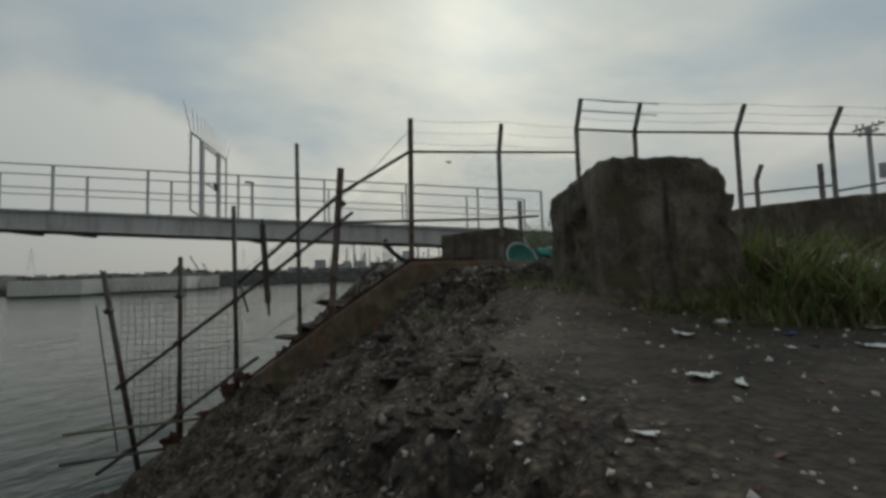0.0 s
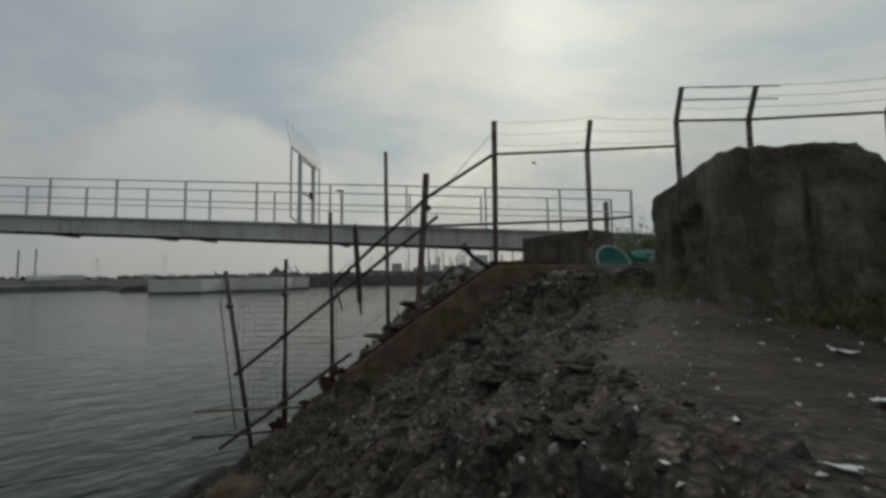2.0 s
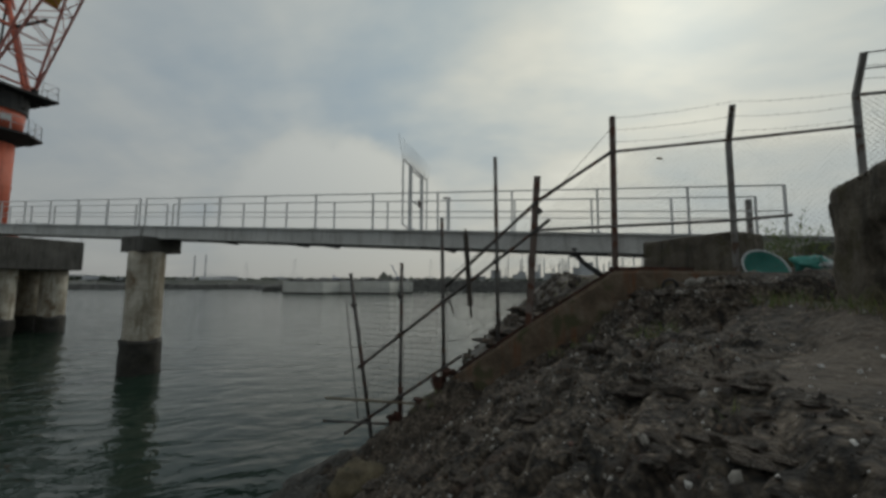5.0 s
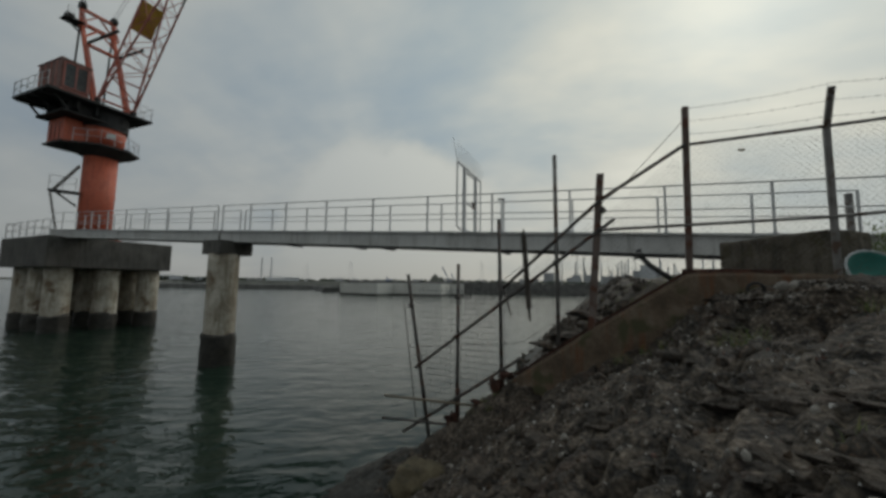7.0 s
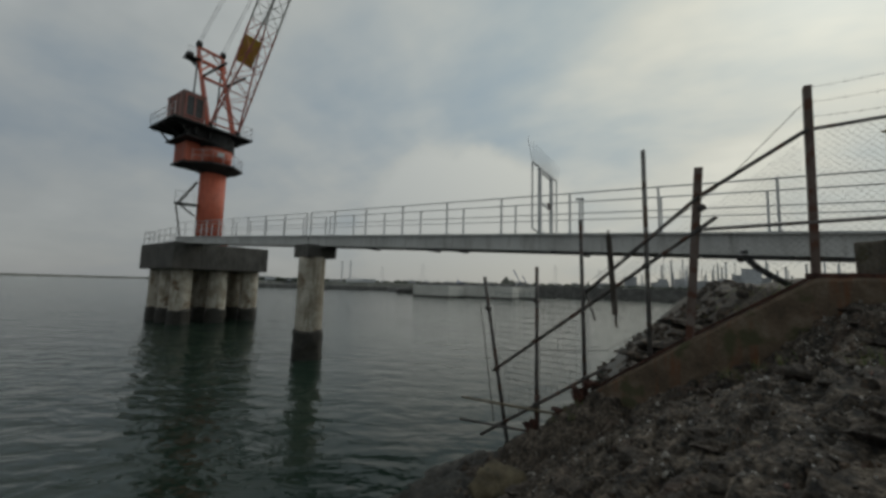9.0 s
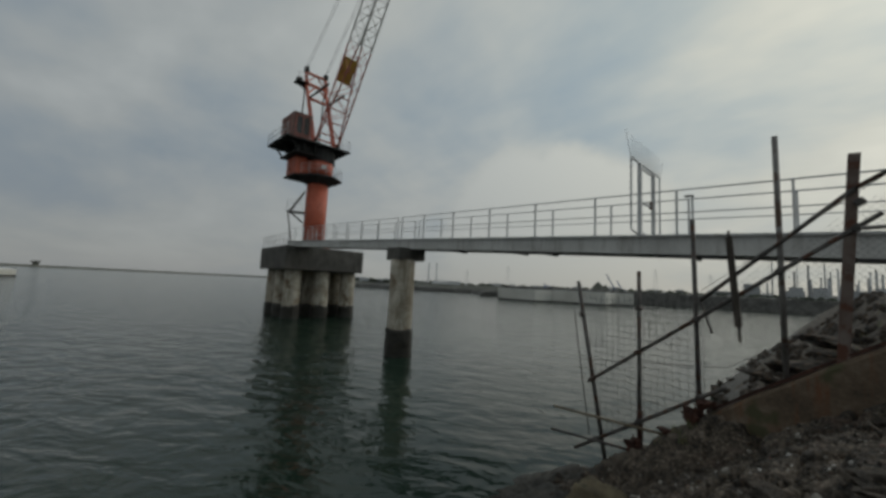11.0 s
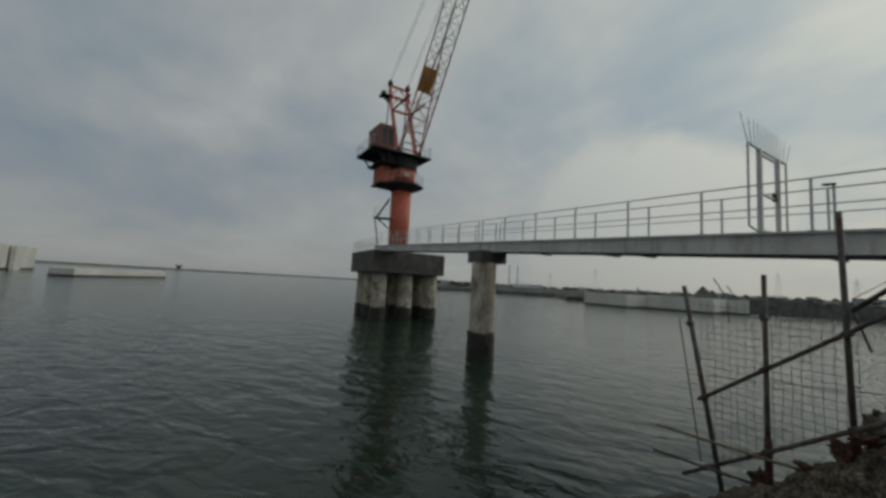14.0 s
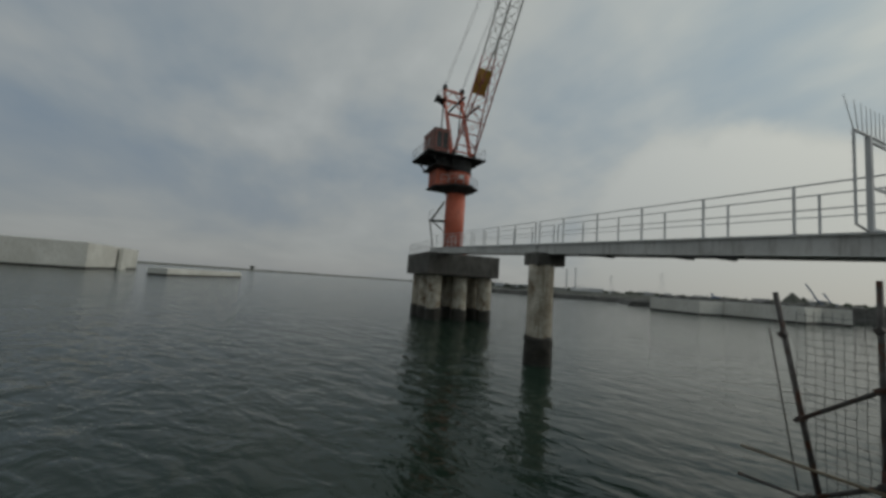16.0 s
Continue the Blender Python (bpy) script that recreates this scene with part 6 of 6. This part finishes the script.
def build_far():
    # rock dike across the head of the bay, and out past the caissons
    ridge([Vector((70, 150, 0)), Vector((10, 172, 0)), Vector((-30, 170, 0)), Vector((-60, 160, 0)), Vector((-95, 128, 0))], 7.0, 4.6, M_DIKE, "dike", "dark rubble dike across the bay", 0.16, 3.0, 1.2)
    ridge([Vector((-90, 116, 0)), Vector((-104, 130, 0)), Vector((-124, 148, 0)), Vector((-190, 210, 0))], 5.0, 1.7, M_DIKE, "dike_arm", "low rubble arm of the dike", 0.22, 8.0, 1.6)
    ridge([polar(37, 196), polar(46, 196), polar(54, 205), polar(60, 216), polar(65, 235)], 5.0, 2.1, M_DIKE, "dike_west", "low dark rubble shore behind the crane platform", 0.2, 2.0, 1.6)
    ridge([polar(-14, 420), polar(10, 470), polar(25, 520), polar(40, 600), polar(52, 720), polar(62, 900)], 40, 5.5, M_FARLAND, "far_shore", "far industrial shore", 0.12, 5.0, 9)
    ridge([polar(58, 1000), polar(75, 1150), polar(90, 1000), polar(102, 900), polar(120, 800)], 30, 3.8, M_FARLAND, "breakwater", "long thin breakwater on the horizon", 0.08, 6.0, 12)
    # caissons
    boxes = (((-75.0, 97.4), (-60.5, 96.0), 13.0, 3.55), ((-59.6, 104.2), (-44.3, 106.3), 13.0, 3.7), ((-47.0, 117.0), (-41.5, 119.5), 12.0, 3.7))
    for (x0, y0), (x1, y1), depth, h in boxes:
        d = (Vector((x1, y1, 0)) - Vector((x0, y0, 0)))
        side = Vector((-d.y, d.x, 0)).normalized()
        c = Vector((x0, y0, 0)) + d / 2 + side * depth / 2
        bm = bmesh.new()
        box(bm, c + Vector((0, 0, h / 2 - 0.5)), (d.length, depth, h + 1.0), d, bevel=0.12)
        t = empty("caisson", (c.x, c.y, -1.0), "pale concrete caisson moored in the bay", "caisson", "caissons")
        part("caisson_body", bm, M_CAISSON, t)
        bm = bmesh.new()
        box(bm, c + Vector((0, 0, 0.12)), (d.length + 0.1, depth + 0.1, 0.5), d)
        part("tide_band", bm, M_TIDE, t, "dark wet band at the waterline")
    # long caisson wall and a low pontoon out to the west
    t = empty("caisson_wall", (-152, -70, -1), "long pale concrete caisson wall out in the water", "caisson")
    for a, b, depth, h in (((-147.0, -120.0), (-147.6, -86.0), 50.0, 8.4), ((-147.6, -85.6), (-148.6, -54.0), 50.0, 8.2)):
        a, b = Vector((*a, 0)), Vector((*b, 0))
        d = b - a
        side = Vector((-d.y, d.x, 0)).normalized()
        c = (a + b) / 2 + side * depth * 0.5
        bm = bmesh.new()
        box(bm, c + Vector((0, 0, h / 2 - 0.5)), (d.length, depth, h + 1), d, bevel=0.15)
        part("caisson_body", bm, M_CAISSON, t)
        bm = bmesh.new()
        box(bm, c + Vector((0, 0, 0.2)), (d.length + 0.1, depth + 0.1, 0.9), d)
        part("tide_band", bm, M_TIDE, t, "dark wet band at the waterline")
    bm = bmesh.new()
    box(bm, (-176, -53.6, 3.8), (5.0, 1.2, 7.9), bevel=0.05)
    part("buttress", bm, M_CAISSON, t, "darker concrete buttress")
    t = empty("pontoon", (-147, -24, -0.5), "low pale concrete pontoon on the water", "pontoon")
    a, b = Vector((-130.5, -31.5, 0)), Vector((-163, -15.6, 0))
    bm = bmesh.new()
    box(bm, (a + b) / 2 + Vector((0, 0, 0.75)), ((b - a).length, 6.0, 2.5), b - a, bevel=0.1)
    part("hull", bm, M_CAISSON, t)
    bm = bmesh.new()
    box(bm, (a + b) / 2 + Vector((0, 0, 0.1)), ((b - a).length + 0.1, 6.1, 0.7), b - a)
    part("tide_band", bm, M_TIDE, t, "dark wet band at the waterline")
    bm = bmesh.new()
    box(bm, b + Vector((2.6, -1.2, 1.5)), (4.5, 5.0, 1.4), b - a, bevel=0.1)
    part("raised_end", bm, M_FARWHITE, t, "white raised end")
    # tower on the breakwater
    tw = empty("breakwater_tower", polar(93.4, 985, 3), "small dark tower on the far breakwater", "tower")
    p = polar(93.4, 985)
    bm = bmesh.new()
    box(bm, p + Vector((0, 0, 6)), (8, 8, 6), bevel=0.3)
    part("tower_body", bm, M_FARLAND, tw)
    bm = bmesh.new()
    box(bm, p + Vector((0, 0, 10)), (13, 10, 2.2), (0, 1, 0), bevel=0.3)
    part("tower_head", bm, M_FARLAND, tw)

    def building(az, d, w, h, depth=14, mat=None, name="far_building", z=4.5, roof=True):
        p = polar(az, d, 0)
        x = Vector((math.cos(radians(az)), math.sin(radians(az)), 0))
        e = empty(name, (p.x, p.y, z), "far grey industrial building on the shore" if mat is not M_FARWHITE else "far white industrial building on the shore", "building", "far buildings")
        bm = bmesh.new()
        box(bm, p + Vector((0, 0, z + h / 2)), (w, depth, h), x)
        part("wall", bm, mat or M_FARWALL, e)
        bm = bmesh.new()
        if roof:
            for s in (-1, 1):
                box(bm, p + x * (s * w * 0.25) + Vector((0, 0, z + h + 0.06 * w)), (w * 0.53, depth + 1, 0.4), x + Vector((0, 0, -0.22 * s)))
        else:
            box(bm, p + Vector((0, 0, z + h + 0.3)), (w + 0.6, depth + 0.6, 0.6), x)
        part("roof", bm, M_FARWHITE if mat is M_FARWHITE else M_FARWALL, e)

    def stack(az, d, h, r=1.2, z=4.5, mat=None):
        p = polar(az, d, z)
        e = empty("chimney_stack", p, "thin far chimney stack", "chimney", "far stacks")
        bm = bmesh.new()
        tube(bm, p, p + Vector((0, 0, h)), r, 12, r * 0.7)
        s = part("shaft", bm, mat or M_FARWALL, e)
        bm = bmesh.new()
        tube(bm, p + Vector((0, 0, h - 0.1)), p + Vector((0, 0, h + 0.12 * r + 0.4)), r * 0.95, 12)
        part("rim", bm, M_FARLAND, s)

    def pylon(az, d, h, z=4.5):
        p = polar(az, d, z)
        x = Vector((math.cos(radians(az)), math.sin(radians(az)), 0))
        e = empty("lattice_pylon", p, "thin far lattice pylon", "pylon", "far pylons")
        bm = bmesh.new()
        w = h * 0.11
        for s in (-1, 1):
            tube(bm, p + x * w * s, p + Vector((0, 0, h)), 0.13, 4)
        for k in range(6):
            f, g = k / 6, (k + 1) / 6
            s = 1 if k % 2 else -1
            tube(bm, p + x * w * s * (1 - f) + Vector((0, 0, h * f)), p - x * w * s * (1 - g) + Vector((0, 0, h * g)), 0.08, 4)
        for f, l in ((0.72, 0.16), (0.86, 0.12)):
            tube(bm, p - x * h * l + Vector((0, 0, h * f)), p + x * h * l + Vector((0, 0, h * f)), 0.09, 4)
        part("tower", bm, M_FARWALL, e)

    rng = random.Random(77)
    building(46.4, 620, 26, 5, 18, M_FARWHITE)
    for az, d, h in ((48.2, 640, 34), (47.0, 640, 36)):
        stack(az, d, h, 1.1)
    for az, d, h in ((42.3, 580, 26), (36.2, 560, 32), (52.0, 700, 28), (16.5, 500, 30), (62.0, 900, 34), (10.5, 480, 24)):
        pylon(az, d, h)
    for k in range(46):
        az = -12 + 72 * rng.random()
        d = 430 + 240 * smooth01((az + 5) / 60) + rng.uniform(0, 40)
        if abs(az - 46.4) < 1.5:
            continue
        building(az, d, rng.uniform(6, 26), rng.uniform(1.5, 6.5), 12, M_FARWALL, roof=rng.random() < 0.6)
    # plant seen below the bridge
    for az, d, w, h in ((-6.3, 400, 13, 19), (-5.0, 405, 8, 14), (-7.6, 410, 7, 12), (-1.5, 420, 16, 9), (0.8, 430, 10, 11), (3.0, 440, 14, 8), (-10.0, 400, 12, 8), (-12.0, 390, 16, 7)):
        building(az, d, w, h, 10, M_FARWALL, roof=False)
    for az, d, h in ((-3.1, 410, 24), (-3.9, 410, 26), (-3.5, 412, 21), (-9.3, 395, 20), (-8.6, 395, 17), (0.2, 425, 19), (1.6, 430, 17), (5.2, 450, 15), (-11.0, 390, 22)):
        stack(az, d, h, 0.9)
    for k in range(26):
        az = rng.uniform(-14, 7)
        stack(az, 400 + rng.uniform(0, 60), rng.uniform(14, 36), rng.uniform(0.4, 0.9))
    for k in range(18):
        building(rng.uniform(-14, 8), 395 + rng.uniform(0, 60), rng.uniform(5, 14), rng.uniform(4, 14), 10, M_FARWALL, roof=False)
    # heaps and machines on the dike
    for az, d, w, h in ((23.5, 330, 15, 9.5), (22.6, 330, 9, 7), (29.6, 300, 7, 4), (12.0, 300, 9, 5)):
        p = polar(az, d, 3.0)
        bm = bmesh.new()
        bmesh.ops.create_cone(bm, cap_ends=True, segments=18, radius1=w * 0.6, radius2=0.5, depth=h, matrix=Matrix.Translation(p + Vector((0, 0, h / 2))))
        for v in bm.verts:
            v.co += Vector((noise.noise(v.co * 0.3), noise.noise(v.co * 0.3 + Vector((4, 0, 0))), 0)) * 1.2
        thing("spoil_heap", bm, M_FARLAND, "grey spoil heap on the far shore", "heap", p, "spoil heaps")
    for az, d, h in ((21.3, 330, 15), (20.4, 335, 10), (30.5, 290, 5)):
        p = polar(az, d, 3.5)
        x = Vector((math.cos(radians(az)), math.sin(radians(az)), 0))
        e = empty("crawler_crane", p, "small blue crawler crane on the far shore", "crane", "far machines")
        bm = bmesh.new()
        box(bm, p + Vector((0, 0, 1.6)), (5, 4, 3), x, bevel=0.2)
        part("cab", bm, M_FARBLUE, e)
        bm = bmesh.new()
        bar(bm, p + Vector((0, 0, 2)), p - x * h * 0.45 + Vector((0, 0, h)), 0.8, 0.8)
        part("boom", bm, M_FARBLUE, e)
    # trees and scrub along the far shore
    bm = bmesh.new()
    for k in range(520):
        az = -13 + 74 * rng.random()
        near = rng.random() < 0.4
        d = (178 + rng.uniform(0, 20)) if near and az < 22 else 440 + 240 * smooth01((az + 5) / 60) + rng.uniform(-12, 30)
        s = rng.uniform(0.8, 1.9) if d < 220 else rng.uniform(1.8, 5.0)
        p = polar(az, d, 3.9 if d < 220 else 5.0)
        for _ in range(4):
            q = p + Vector((rng.gauss(0, s * 0.7), rng.gauss(0, s * 0.4), rng.uniform(0.0, s * 0.7)))
            r = s * rng.uniform(0.35, 0.7)
            m = Matrix.LocRotScale(q, Euler((rng.uniform(0, 6), rng.uniform(0, 6), 0)), (r, r, r * 0.8))
            bmesh.ops.create_icosphere(bm, subdivisions=1, radius=1.0, matrix=m)
    for v in bm.verts:
        v.co += Vector((noise.noise(v.co * 0.9), 0, noise.noise(v.co * 0.9 + Vector((0, 7, 0))))) * 0.5
    thing("far_scrub", bm, M_TREE, "dark scrub and trees along the far shore", "trees", kind="stuff")
    # utility pole behind the wall
    up = Vector((0.851, 0.474, 0.0)).normalized()
    p = Vector((0.38, 0.26, 0)) + up * 24
    e = empty("utility_pole", (p.x, p.y, 4.2), "concrete utility pole with crossarms and insulators", "pole")
    bm = bmesh.new()
    tube(bm, (p.x, p.y, 3.9), (p.x, p.y, 9.15), 0.10, 12, 0.075)
    part("pole_shaft", bm, M_GALV, e)
    for z, l in ((9.05, 0.5), (8.8, 0.32)):
        bm = bmesh.new()
        bar(bm, (p.x - 0.4 * l, p.y + 0.8 * l, z), (p.x + 0.5 * l, p.y - 0.8 * l, z + 0.15), 0.07, 0.07)
        arm = part("crossarm", bm, M_POST, e)
        for s in (-0.7, -0.3, 0.3, 0.7):
            bm = bmesh.new()
            tube(bm, (p.x + 0.45 * l * s, p.y - 0.8 * l * s, z + 0.08), (p.x + 0.45 * l * s, p.y - 0.8 * l * s, z + 0.25), 0.05, 8, 0.03)
            part("insulator", bm, M_BAG, arm)
    bm = bmesh.new()
    tube(bm, (p.x + 0.25, p.y - 0.3, 6.9), (p.x + 0.25, p.y - 0.3, 7.5), 0.2, 12)
    part("transformer", bm, M_GALV, e, "grey pole transformer")


build_far()
